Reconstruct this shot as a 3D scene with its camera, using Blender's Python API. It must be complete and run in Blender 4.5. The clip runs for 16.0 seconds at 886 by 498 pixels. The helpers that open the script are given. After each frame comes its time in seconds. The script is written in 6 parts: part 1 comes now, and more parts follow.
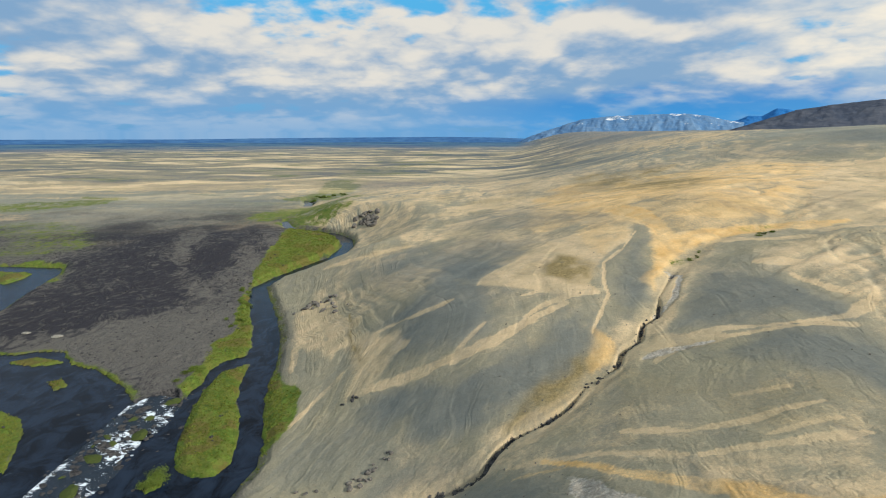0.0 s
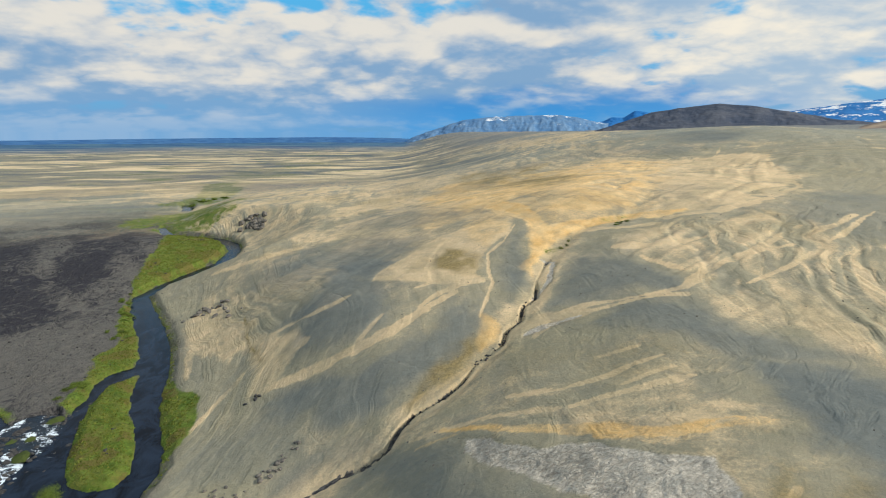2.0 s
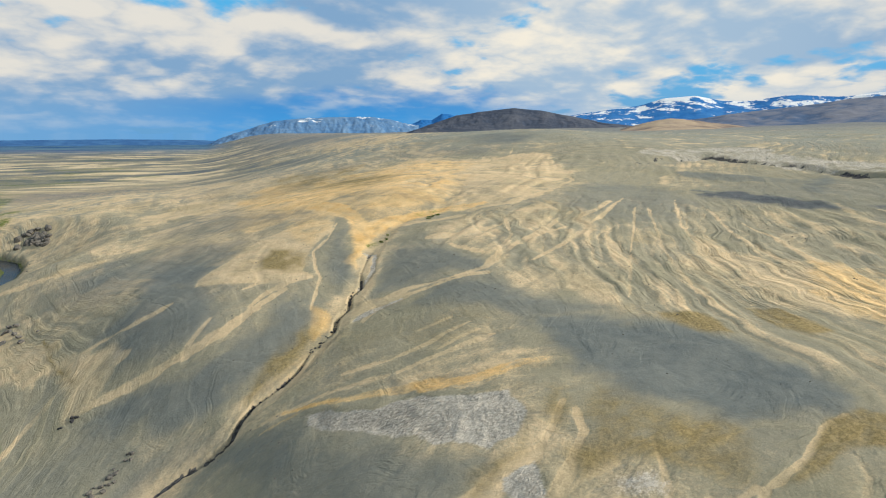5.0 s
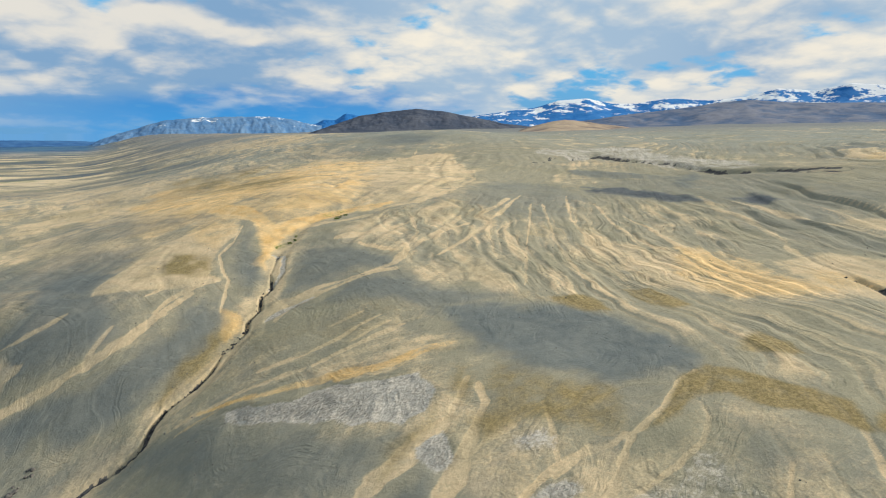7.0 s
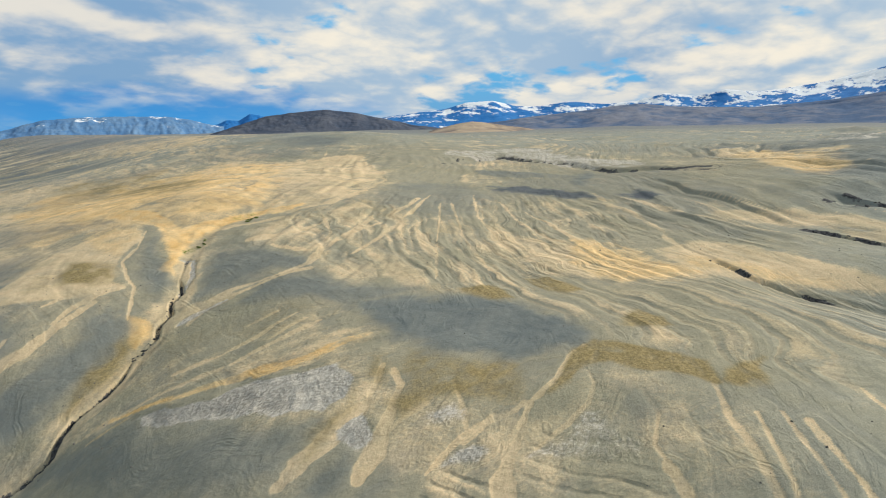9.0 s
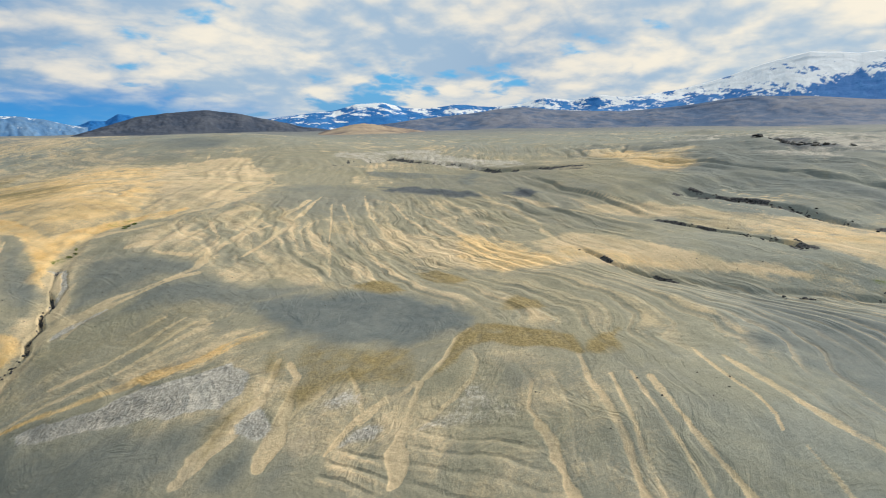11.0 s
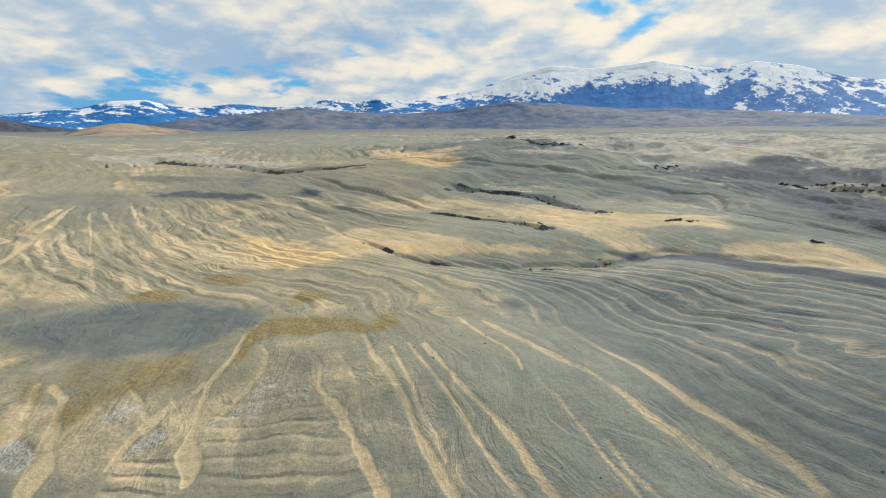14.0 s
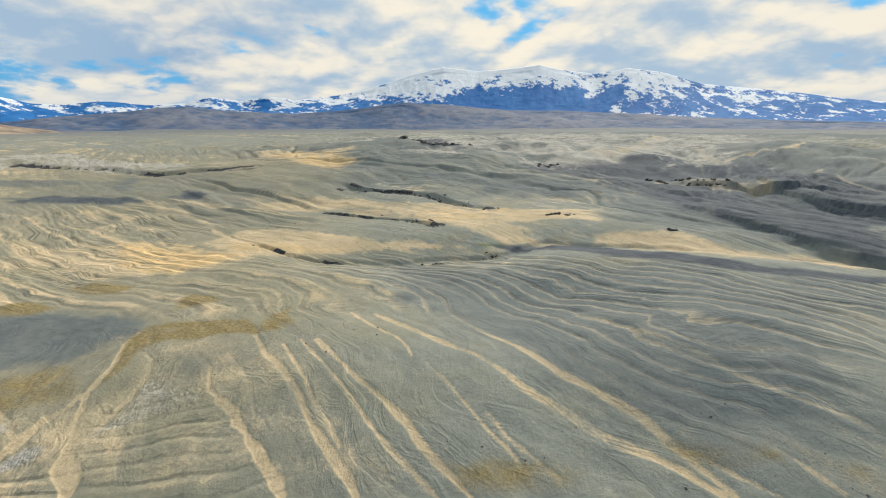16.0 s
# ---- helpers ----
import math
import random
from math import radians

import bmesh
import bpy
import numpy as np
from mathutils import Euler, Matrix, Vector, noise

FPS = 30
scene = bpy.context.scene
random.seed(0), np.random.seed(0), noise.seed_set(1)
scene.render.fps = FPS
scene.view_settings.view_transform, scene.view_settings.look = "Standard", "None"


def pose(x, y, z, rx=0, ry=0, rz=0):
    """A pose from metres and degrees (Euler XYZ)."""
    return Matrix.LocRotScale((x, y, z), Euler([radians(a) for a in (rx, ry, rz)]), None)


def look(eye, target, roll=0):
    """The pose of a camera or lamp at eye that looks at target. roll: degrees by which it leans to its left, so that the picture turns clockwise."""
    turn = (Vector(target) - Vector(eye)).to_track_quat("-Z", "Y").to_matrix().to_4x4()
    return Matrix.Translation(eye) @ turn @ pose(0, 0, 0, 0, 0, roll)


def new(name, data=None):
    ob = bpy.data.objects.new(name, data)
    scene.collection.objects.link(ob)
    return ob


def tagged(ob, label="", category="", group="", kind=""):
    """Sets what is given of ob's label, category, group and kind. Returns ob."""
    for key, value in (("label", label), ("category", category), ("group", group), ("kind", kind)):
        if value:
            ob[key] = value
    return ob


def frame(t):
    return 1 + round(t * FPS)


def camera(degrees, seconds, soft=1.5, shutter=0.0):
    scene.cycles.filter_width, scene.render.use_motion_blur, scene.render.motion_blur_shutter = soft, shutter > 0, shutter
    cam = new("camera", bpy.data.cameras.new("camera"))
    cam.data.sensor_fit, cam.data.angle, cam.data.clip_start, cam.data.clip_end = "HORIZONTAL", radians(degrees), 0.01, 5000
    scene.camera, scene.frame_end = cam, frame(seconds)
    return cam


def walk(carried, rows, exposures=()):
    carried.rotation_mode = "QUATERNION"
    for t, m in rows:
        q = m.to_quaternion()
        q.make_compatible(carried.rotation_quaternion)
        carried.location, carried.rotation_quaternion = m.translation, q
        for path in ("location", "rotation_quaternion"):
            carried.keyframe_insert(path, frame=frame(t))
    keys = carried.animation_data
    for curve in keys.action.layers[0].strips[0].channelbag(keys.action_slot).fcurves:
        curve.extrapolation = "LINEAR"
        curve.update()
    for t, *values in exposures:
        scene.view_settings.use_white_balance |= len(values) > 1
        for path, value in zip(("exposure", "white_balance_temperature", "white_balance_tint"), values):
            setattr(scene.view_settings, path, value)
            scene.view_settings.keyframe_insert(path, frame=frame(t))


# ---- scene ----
cam = camera(77.60, 16.0, soft=1.1)
# seconds, place in metres, then yaw, pitch and lean to the right in degrees
ROWS = [
    (0.0, 0.00, 0.00, 80.00, 0.00, -11.93, -0.26),
    (0.5, -0.49, -2.63, 80.29, -2.75, -11.94, -0.17),
    (1.0, -0.97, -5.21, 80.46, -5.61, -11.93, -0.05),
    (1.5, -1.57, -7.77, 80.72, -8.43, -11.93, 0.03),
    (2.0, -2.22, -10.27, 80.98, -11.39, -11.92, 0.05),
    (2.5, -3.04, -12.61, 81.06, -14.56, -11.91, 0.04),
    (3.0, -3.68, -14.96, 81.15, -17.99, -11.86, 0.04),
    (3.5, -4.57, -17.23, 81.30, -21.39, -11.84, 0.08),
    (4.0, -5.63, -19.57, 81.44, -24.51, -11.81, 0.10),
    (6.5, -11.35, -29.31, 82.36, -37.46, -11.76, 0.08),
    (7.0, -12.59, -31.05, 82.51, -39.79, -11.75, 0.09),
    (7.5, -13.88, -32.72, 82.60, -42.08, -11.74, 0.12),
    (8.0, -15.15, -34.24, 82.74, -44.28, -11.70, 0.11),
    (8.5, -16.51, -35.79, 82.86, -46.51, -11.67, 0.10),
    (11.0, -23.23, -43.01, 82.97, -59.89, -11.44, 0.11),
    (11.5, -24.59, -44.26, 82.97, -63.04, -11.43, 0.12),
    (12.0, -25.93, -45.36, 83.03, -66.61, -11.41, 0.14),
    (12.5, -27.28, -46.38, 82.96, -70.53, -11.41, 0.13),
    (13.0, -28.55, -47.29, 82.86, -74.69, -11.36, 0.11),
    (13.5, -29.69, -48.03, 82.76, -78.43, -11.33, 0.06),
    (14.0, -30.97, -48.69, 82.69, -81.55, -11.29, 0.03),
    (14.5, -32.26, -49.42, 82.71, -84.56, -11.28, 0.01),
    (15.0, -33.47, -50.10, 82.64, -87.39, -11.28, -0.01),
    (15.5, -34.71, -50.78, 82.56, -89.96, -11.25, -0.02),
    (16.0, -35.93, -51.31, 82.45, -92.32, -11.24, -0.08),
]
walk(cam, [(t, pose(x, y, z, 0, 0, yaw) @ pose(0, 0, 0, 90 + pitch, 0, -lean)) for t, x, y, z, yaw, pitch, lean in ROWS])

# ---- light ----
SUN_AZIMUTH, SUN_HEIGHT = 118.0, 31.0
sun_data = bpy.data.lights.new("sun", "SUN")
sun_data.energy, sun_data.angle, sun_data.color = 4.1, radians(4), (1.0, 0.975, 0.92)
sun = new("sun", sun_data)
sun.matrix_world = look((0, 0, 600), (-math.sin(radians(SUN_AZIMUTH)) * 600 / math.tan(radians(SUN_HEIGHT)), -math.cos(radians(SUN_AZIMUTH)) * 600 / math.tan(radians(SUN_HEIGHT)), 0))
scene.view_settings.exposure = 0.0


class Nodes:
    """A short way to write node trees."""

    def __init__(self, tree):
        self.tree = tree
        tree.nodes.clear()

    def put(self, socket, value):
        if isinstance(value, bpy.types.NodeSocket):
            self.tree.links.new(value, socket)
        elif value is not None:
            if isinstance(value, (tuple, list)) and len(value) == 3 and socket.type == "RGBA":
                value = (*value, 1)
            socket.default_value = value

    def math(self, op, a, b=None, c=None, clamp=False):
        n = self.tree.nodes.new("ShaderNodeMath")
        n.operation, n.use_clamp = op, clamp
        for i, v in enumerate((a, b, c)):
            self.put(n.inputs[i], v)
        return n.outputs[0]

    def ramp(self, v, lo, hi, to_lo=0.0, to_hi=1.0):
        n = self.tree.nodes.new("ShaderNodeMapRange")
        n.interpolation_type = "SMOOTHSTEP"
        for i, w in enumerate((v, lo, hi, to_lo, to_hi)):
            self.put(n.inputs[i], w)
        return n.outputs[0]

    def mix(self, f, a, b, how="MIX"):
        n = self.tree.nodes.new("ShaderNodeMix")
        n.data_type, n.blend_type = "RGBA", how
        self.put(n.inputs[0], f), self.put(n.inputs[6], a), self.put(n.inputs[7], b)
        return n.outputs[2]

    def noise(self, vec, scale, detail=4.0, rough=0.55, warp=0.0):
        n = self.tree.nodes.new("ShaderNodeTexNoise")
        self.put(n.inputs["Vector"], vec)
        n.inputs["Scale"].default_value, n.inputs["Detail"].default_value = scale, detail
        n.inputs["Roughness"].default_value, n.inputs["Distortion"].default_value = rough, warp
        return n.outputs[0]

    def scaled(self, vec, s, off=(0, 0, 0)):
        n = self.tree.nodes.new("ShaderNodeMapping")
        self.put(n.inputs["Vector"], vec)
        n.inputs["Scale"].default_value, n.inputs["Location"].default_value = s, off
        return n.outputs[0]

    def split(self, vec):
        n = self.tree.nodes.new("ShaderNodeSeparateXYZ")
        self.put(n.inputs[0], vec)
        return n.outputs

    def join(self, x, y, z):
        n = self.tree.nodes.new("ShaderNodeCombineXYZ")
        for i, v in enumerate((x, y, z)):
            self.put(n.inputs[i], v)
        return n.outputs[0]

    def attr(self, name):
        n = self.tree.nodes.new("ShaderNodeAttribute")
        n.attribute_name = name
        return n.outputs

    def position(self):
        return self.tree.nodes.new("ShaderNodeNewGeometry").outputs["Position"]

    def bump(self, height, strength, distance):
        n = self.tree.nodes.new("ShaderNodeBump")
        n.inputs["Strength"].default_value, n.inputs["Distance"].default_value = strength, distance
        self.put(n.inputs["Height"], height)
        return n.outputs[0]

    def surface(self, colour, rough=0.9, normal=None, gloss=0.3, metal=0.0):
        b = self.tree.nodes.new("ShaderNodeBsdfPrincipled")
        o = self.tree.nodes.new("ShaderNodeOutputMaterial")
        self.put(b.inputs["Base Color"], colour), self.put(b.inputs["Roughness"], rough)
        self.put(b.inputs["Specular IOR Level"], gloss), self.put(b.inputs["Metallic"], metal)
        if normal is not None:
            self.put(b.inputs["Normal"], normal)
        self.tree.links.new(b.outputs[0], o.inputs[0])
        return b


# ---- sky: thin blue air with a broken layer of flat clouds ----
world = bpy.data.worlds.new("sky")
scene.world = world
world.use_nodes = True
k = Nodes(world.node_tree)
sky = k.tree.nodes.new("ShaderNodeTexSky")
sky.sky_type, sky.sun_disc = "NISHITA", False
sky.sun_elevation, sky.sun_rotation = radians(SUN_HEIGHT), radians(SUN_AZIMUTH)
way = k.tree.nodes.new("ShaderNodeTexCoord").outputs["Generated"]
wx, wy, wz = k.split(way)
up = k.math("MAXIMUM", wz, 0.0)


def lobe(azimuth, height, lo, hi):
    """How near the sky's direction is to a given one."""
    c = math.cos(radians(height))
    n = k.tree.nodes.new("ShaderNodeVectorMath")
    n.operation = "DOT_PRODUCT"
    k.put(n.inputs[0], way)
    n.inputs[1].default_value = (c * math.sin(radians(azimuth)), c * math.cos(radians(azimuth)), math.sin(radians(height)))
    return k.ramp(n.outputs["Value"], math.cos(radians(hi)), math.cos(radians(lo)))


azimuth = k.math("DEGREES", k.math("ARCTAN2", wx, wy))
height = k.math("MULTIPLY", wz, 57.3)


def puffs(higher):
    """Heaped clouds over a flat base, here or a little higher up the sky."""
    o = k.math("ADD", up, 0.25 + higher)
    v = k.scaled(k.join(k.math("DIVIDE", wx, o), k.math("DIVIDE", wy, o), 0.0), (1.15, 1.15, 1), (3.1, 1.7, 0))
    knobs = k.math("SUBTRACT", 1.0, k.math("ABSOLUTE", k.math("SUBTRACT", k.math("MULTIPLY", k.noise(v, 3.0, 5.0, 0.50, 0.1), 2.0), 1.0)))
    broad = k.math("ADD", k.math("MULTIPLY", k.noise(v, 0.9, 2.0, 0.5, 0.2), 0.50), k.math("MULTIPLY", k.noise(v, 2.1, 5.0, 0.50, 0.1), 0.32))
    return k.math("ADD", broad, k.math("MULTIPLY", knobs, 0.20))


heap, above = puffs(0.0), puffs(0.028)
lit = k.math("ADD", k.math("MULTIPLY", k.math("SUBTRACT", heap, above), 5.5), k.math("ADD", k.math("MULTIPLY", k.math("SUBTRACT", 0.60, heap), 2.4), 0.44))
mask = k.ramp(heap, 0.475, 0.54)
air = k.mix(1.0, sky.outputs[0], (0.055, 0.065, 0.085), "MULTIPLY")
low = k.ramp(up, 0.0, 0.16)
gap = k.mix(low, (0.16, 0.44, 0.78), (0.10, 0.55, 0.98))
blue = k.mix(0.85, air, gap)
glow = k.math("MAXIMUM", lobe(104, 9, 4, 46), k.math("MULTIPLY", lobe(48, 10, 3, 26), 0.8))
shade = k.mix(glow, (0.25, 0.43, 0.66), (0.46, 0.61, 0.76))
shine = k.mix(glow, (0.86, 0.83, 0.76), (1.06, 0.98, 0.82))
cloud = k.mix(k.ramp(lit, 0.08, 0.95), shade, shine)
haze = k.mix(glow, (0.16, 0.42, 0.76), (0.62, 0.71, 0.78))
cloud = k.mix(k.ramp(up, 0.0, 0.09, 0.8, 0.0), cloud, haze)
band = k.math("MULTIPLY", k.math("MULTIPLY", k.ramp(azimuth, -6.0, 16.0), k.ramp(azimuth, 32.0, 47.0, 1.0, 0.0)), k.ramp(k.math("ADD", height, k.math("MULTIPLY", k.math("SUBTRACT", heap, 0.5), 10.0)), 2.8, 6.0, 1.0, 0.0))
deep = k.mix(k.ramp(height, 0.0, 4.5), (0.06, 0.36, 0.80), (0.04, 0.28, 0.70))
deep = k.mix(k.ramp(lit, 0.35, 0.9, 0.0, 0.40), deep, (0.26, 0.48, 0.70))
cloud = k.mix(k.math("MULTIPLY", band, 0.92), cloud, deep)
mask = k.math("MAXIMUM", mask, k.math("MULTIPLY", band, 0.9))
back = k.tree.nodes.new("ShaderNodeBackground")
k.put(back.inputs[0], k.mix(mask, blue, cloud))
back.inputs[1].default_value = 0.90
k.tree.links.new(back.outputs[0], k.tree.nodes.new("ShaderNodeOutputWorld").inputs[0])


def material(name):
    m = bpy.data.materials.new(name)
    m.use_nodes = True
    return m, Nodes(m.node_tree)


# ---- noise and lines on the plan ----
TABLES = np.random.RandomState(7).rand(8, 256, 256)


def soft(u):
    u = np.clip(u, 0, 1)
    return u * u * (3 - 2 * u)


def step(lo, hi, v):
    return soft((v - lo) / (hi - lo))


def value_noise(x, y, seed=0):
    """Smooth noise from 0 to 1 with cells of one unit."""
    xi, yi = np.floor(x), np.floor(y)
    u, v = soft(x - xi), soft(y - yi)
    a, b = xi.astype(np.int64) + 37 * seed, yi.astype(np.int64) + 91 * seed
    t = TABLES[seed % 8]
    a0, a1, b0, b1 = a & 255, (a + 1) & 255, b & 255, (b + 1) & 255
    return (t[a0, b0] * (1 - u) + t[a1, b0] * u) * (1 - v) + (t[a0, b1] * (1 - u) + t[a1, b1] * u) * v


def fbm(x, y, size, octaves=4, seed=0, rough=0.5):
    """Fractal noise from -1 to 1 with forms of about size metres."""
    out, amp, total = 0, 1.0, 0.0
    for i in range(octaves):
        f = 2.03 ** i / size
        out = out + amp * (2 * value_noise(x * f + 17.3 * i, y * f - 9.1 * i, seed + i) - 1)
        total += amp
        amp *= rough
    return out / total


def line_gap(x, y, points, widths=None):
    """The distance from a bent line, less its half width there; and how far along it the nearest place is (0 to 1)."""
    best, along = np.full(x.shape, 1e9), np.zeros(x.shape)
    p = np.array(points, float)
    w = np.zeros(len(p)) if widths is None else np.array(widths, float)
    n = len(p) - 1
    for i in range(n):
        ax, ay = p[i]
        dx, dy = p[i + 1] - p[i]
        t = np.clip(((x - ax) * dx + (y - ay) * dy) / (dx * dx + dy * dy), 0, 1)
        d = np.hypot(x - ax - t * dx, y - ay - t * dy) - (w[i] + (w[i + 1] - w[i]) * t) / 2
        near = d < best
        best, along = np.where(near, d, best), np.where(near, (i + t) / n, along)
    return best, along


def near(x, y, points, reach):
    """Which places lie within reach of the box round some points."""
    p = np.array(points, float)[:, :2]
    return (x > p[:, 0].min() - reach) & (x < p[:, 0].max() + reach) & (y > p[:, 1].min() - reach) & (y < p[:, 1].max() + reach)


# ---- the lie of the land: a plateau of ash hills over a flat river valley ----
HILLS = [(-55, 348, 300, 7.6), (37, -60, 50, -3.9), (483, -61, 250, -5.0), (-15, 100, 37, -12.0), (253, 79, 86, 1.5), (82, 115, 85, 0.6),
         (46, -84, 68, 6.9), (483, -61, 150, 9.4), (323, -202, 114, -11.6), (103, -81, 39, -17.0), (82, 247, 87, 10.7), (32, 58, 48, 9.3)]
HILLS += [(372, 160, 129, -17.3), (232, -52, 75, -12.5), (62, -58, 25, 6.3), (306, -273, 122, -17.3), (57, -85, 75, 8.5), (114, 499, 162, 18.4),
          (-8, 140, 50, 7.8), (46, -84, 25, -6.5), (58, -108, 33, 8.7), (125, 192, 77, 13.3), (235, 146, 91, -10.0), (103, -81, 65, 10.5)]
BANK_Y = [-400, 60, 109, 130, 158, 206, 233, 262, 289, 305, 336, 365, 389, 415, 441, 459, 488, 560, 629, 760, 1000]
BANK_X = [-20, -42, -48, -48, -55, -65, -75, -90, -96, -85, -71, -66, -68, -74, -89, -114, -142, -150, -148, -100, 0]
RIVER = [(-78, 226), (-81, 233), (-91, 258), (-98, 279), (-93, 297), (-84, 321), (-72, 350), (-70, 387), (-76, 412), (-90, 433), (-112, 444), (-130, 457), (-142, 483), (-147, 500)]
RIVER_W = [11, 11, 10, 8, 8, 9, 9, 8, 10, 11, 10, 9, 7, 5]
POND = [(-152, 600), (-156, 629), (-166, 660)]
LOWER = [(-85, 256), (-77, 238), (-73, 228), (-65, 205), (-60, 183), (-56, 159), (-53, 146), (-48, 131), (-46, 121), (-48, 111), (-49, 99), (-46, 78), (-84, 78), (-80, 98), (-79, 128), (-78, 140), (-77, 144), (-80, 155), (-80, 161), (-79, 167), (-81, 176), (-79, 184), (-73, 189), (-74, 198), (-84, 231), (-92, 250)]
ISLAND = [(-69, 181), (-66, 163), (-63, 153), (-57, 139), (-53, 123), (-55, 117), (-60, 116), (-65, 119), (-71, 131), (-75, 152), (-77, 160), (-76, 174)]
BUSH_ISLET = [(-70, 115), (-70, 119), (-67, 117), (-65, 113), (-68, 110)]
OXBOW = [(-294, 330), (-266, 325), (-257, 324), (-231, 322), (-220, 303), (-217, 287), (-213, 270), (-208, 256), (-203, 240), (-204, 220), (-216, 222), (-228, 255), (-240, 285)]
OXBOW_BAR = [(-285, 313), (-254, 310), (-239, 308), (-236, 298), (-237, 284), (-250, 292)]
POOL = [(-205, 192), (-170, 188), (-158, 186), (-150, 190), (-139, 189), (-130, 178), (-112, 170), (-101, 160), (-94, 153), (-91, 148), (-91, 125), (-91, 78), (-205, 78)]
POOL_BARS = ([(-153, 180), (-146, 185), (-134, 180), (-142, 176)], [(-128, 164), (-125, 167), (-120, 162), (-122, 159)], [(-130, 146), (-119, 142), (-114, 135), (-104, 116), (-112, 114), (-128, 128)])
MEADOW = [(-94, 240), (-108, 300), (-114, 360), (-130, 450), (-128, 452), (-110, 440), (-83, 420), (-76, 387), (-82, 331), (-96, 300), (-102, 279), (-96, 260), (-83, 233)]
EAST_MEADOW = [(-59, 168), (-56, 172), (-52, 161), (-49, 157), (-43, 153), (-43, 142), (-43, 133), (-46, 125), (-53, 142), (-56, 155)]
WEST_BANK = [(-101, 267), (-94, 238), (-88, 218), (-85, 207), (-88, 196), (-84, 178), (-84, 158), (-80, 158), (-79, 168), (-81, 176), (-73, 188), (-76, 204), (-86, 238)]


def area_gap(x, y, points, reach=14):
    """The distance from the edge of a closed shape, below nought inside it; places beyond reach give reach."""
    out = np.full(x.shape, float(reach))
    m = near(x, y, points, reach)
    px, py = x[m], y[m]
    if px.size:
        d = line_gap(px, py, list(points) + [points[0]])[0]
        inside = np.zeros(px.shape, bool)
        for (ax, ay), (bx, by) in zip(points, list(points[1:]) + [points[0]]):
            if ay != by:
                inside ^= ((ay > py) != (by > py)) & (px < ax + (bx - ax) * (py - ay) / (by - ay))
        out[m] = np.minimum(np.where(inside, -d, d), reach)
    return out


def plateau(x, y):
    e = x * 0.990 - y * 0.139
    h = 5 + 77 * soft((e + 70) / 420)
    for cx, cy, r, a in HILLS:
        h = h + a * np.exp(-((x - cx) ** 2 + (y - cy) ** 2) / (2 * r * r))
    return h + 0.024 * np.maximum(e - 620, 0)


def water_gap(x, y):
    """Distance to the nearest bank of the river's lower water."""
    d = np.full(x.shape, 60.0)
    for pts, w in ((RIVER, RIVER_W), (POND, [8, 12, 8])):
        m = near(x, y, pts, 60)
        d[m] = np.minimum(d[m], line_gap(x[m], y[m], pts, w)[0])
    d = np.minimum(d, np.minimum(area_gap(x, y, LOWER, 60), area_gap(x, y, OXBOW, 60)))
    for bar in (ISLAND, BUSH_ISLET, OXBOW_BAR):
        d = np.maximum(d, np.minimum(-area_gap(x, y, bar, 30), 12))
    return d


def pool_gap(x, y):
    d = area_gap(x, y, POOL, 60)
    for bar in POOL_BARS:
        d = np.maximum(d, -area_gap(x, y, bar, 60))
    return d


def meadow_gap(x, y):
    """Distance to the nearest green of the river meadows."""
    d = np.full(x.shape, 14.0)
    for pts in (MEADOW, EAST_MEADOW, WEST_BANK, ISLAND, BUSH_ISLET, OXBOW_BAR) + POOL_BARS:
        d = np.minimum(d, area_gap(x, y, pts))
    return d


GULLY = [(-16, 92), (-3, 95), (2, 94), (7, 95), (10, 99), (14, 102), (21, 104), (26, 107), (31, 112), (35, 114), (39, 117), (42, 123), (47, 126), (50, 133), (55, 136), (59, 146), (66, 157), (75, 168), (86, 180), (98, 185), (111, 185), (128, 201), (147, 225)]
CREEK = [(150, -20), (151, -45), (155, -60), (157, -80), (172, -100), (160, -140), (150, -175), (142, -215), (140, -260)]


def land(x, y):
    """The height of the ground without its small relief, and how far it belongs to the plateau (1) or the valley floor (0)."""
    e = x - np.interp(y, BANK_Y, BANK_X)
    open_ = step(560, 900, y)
    rise = np.maximum(step(0, 62, e) ** 0.8, open_)
    floor = 1.6 + 7 * np.exp(-((x + 150) ** 2 + (y - 370) ** 2) / 4500)
    high = plateau(x, y) - 3.0 * np.exp(-(line_gap(x, y, GULLY)[0] / 20) ** 2) - 5.0 * np.exp(-(line_gap(x, y, CREEK)[0] / 17) ** 2)
    return floor + (high - floor) * rise, rise


# ---- cover laid on the plan: kind, strength, width and a line of places ----
MARKS, AREAS = [], []


def mark(kind, strength, wide, *places):
    MARKS.append((kind, strength, wide, places))


def area(kind, strength, edge, *places):
    """A closed patch of cover with an edge so many metres soft."""
    AREAS.append((kind, strength, edge, places))


mark("sand", .9, 92.2, (112, 300), (142, 313), (167, 318))
mark("sand", .7, 24.2, (-10, 418), (22, 377), (47, 395))
mark("sand", .6, 194.9, (-817, 1022), (-575, 965), (-371, 946), (-168, 1144))
mark("sand", .7, 70.0, (-303, 770), (-235, 807), (-185, 981))
mark("sand", .6, 224.6, (-106, 557), (-53, 607), (13, 842))
mark("sand", .6, 51.4, (-590, 734), (-539, 769), (-406, 756))
mark("ash", .55, 72.5, (56, 841), (77, 456), (100, 329))
mark("ash", .6, 174.2, (-5, 1156), (122, 1038), (207, 741))
mark("ash", .6, 391.8, (-143, 1667), (126, 1908), (310, 1424))
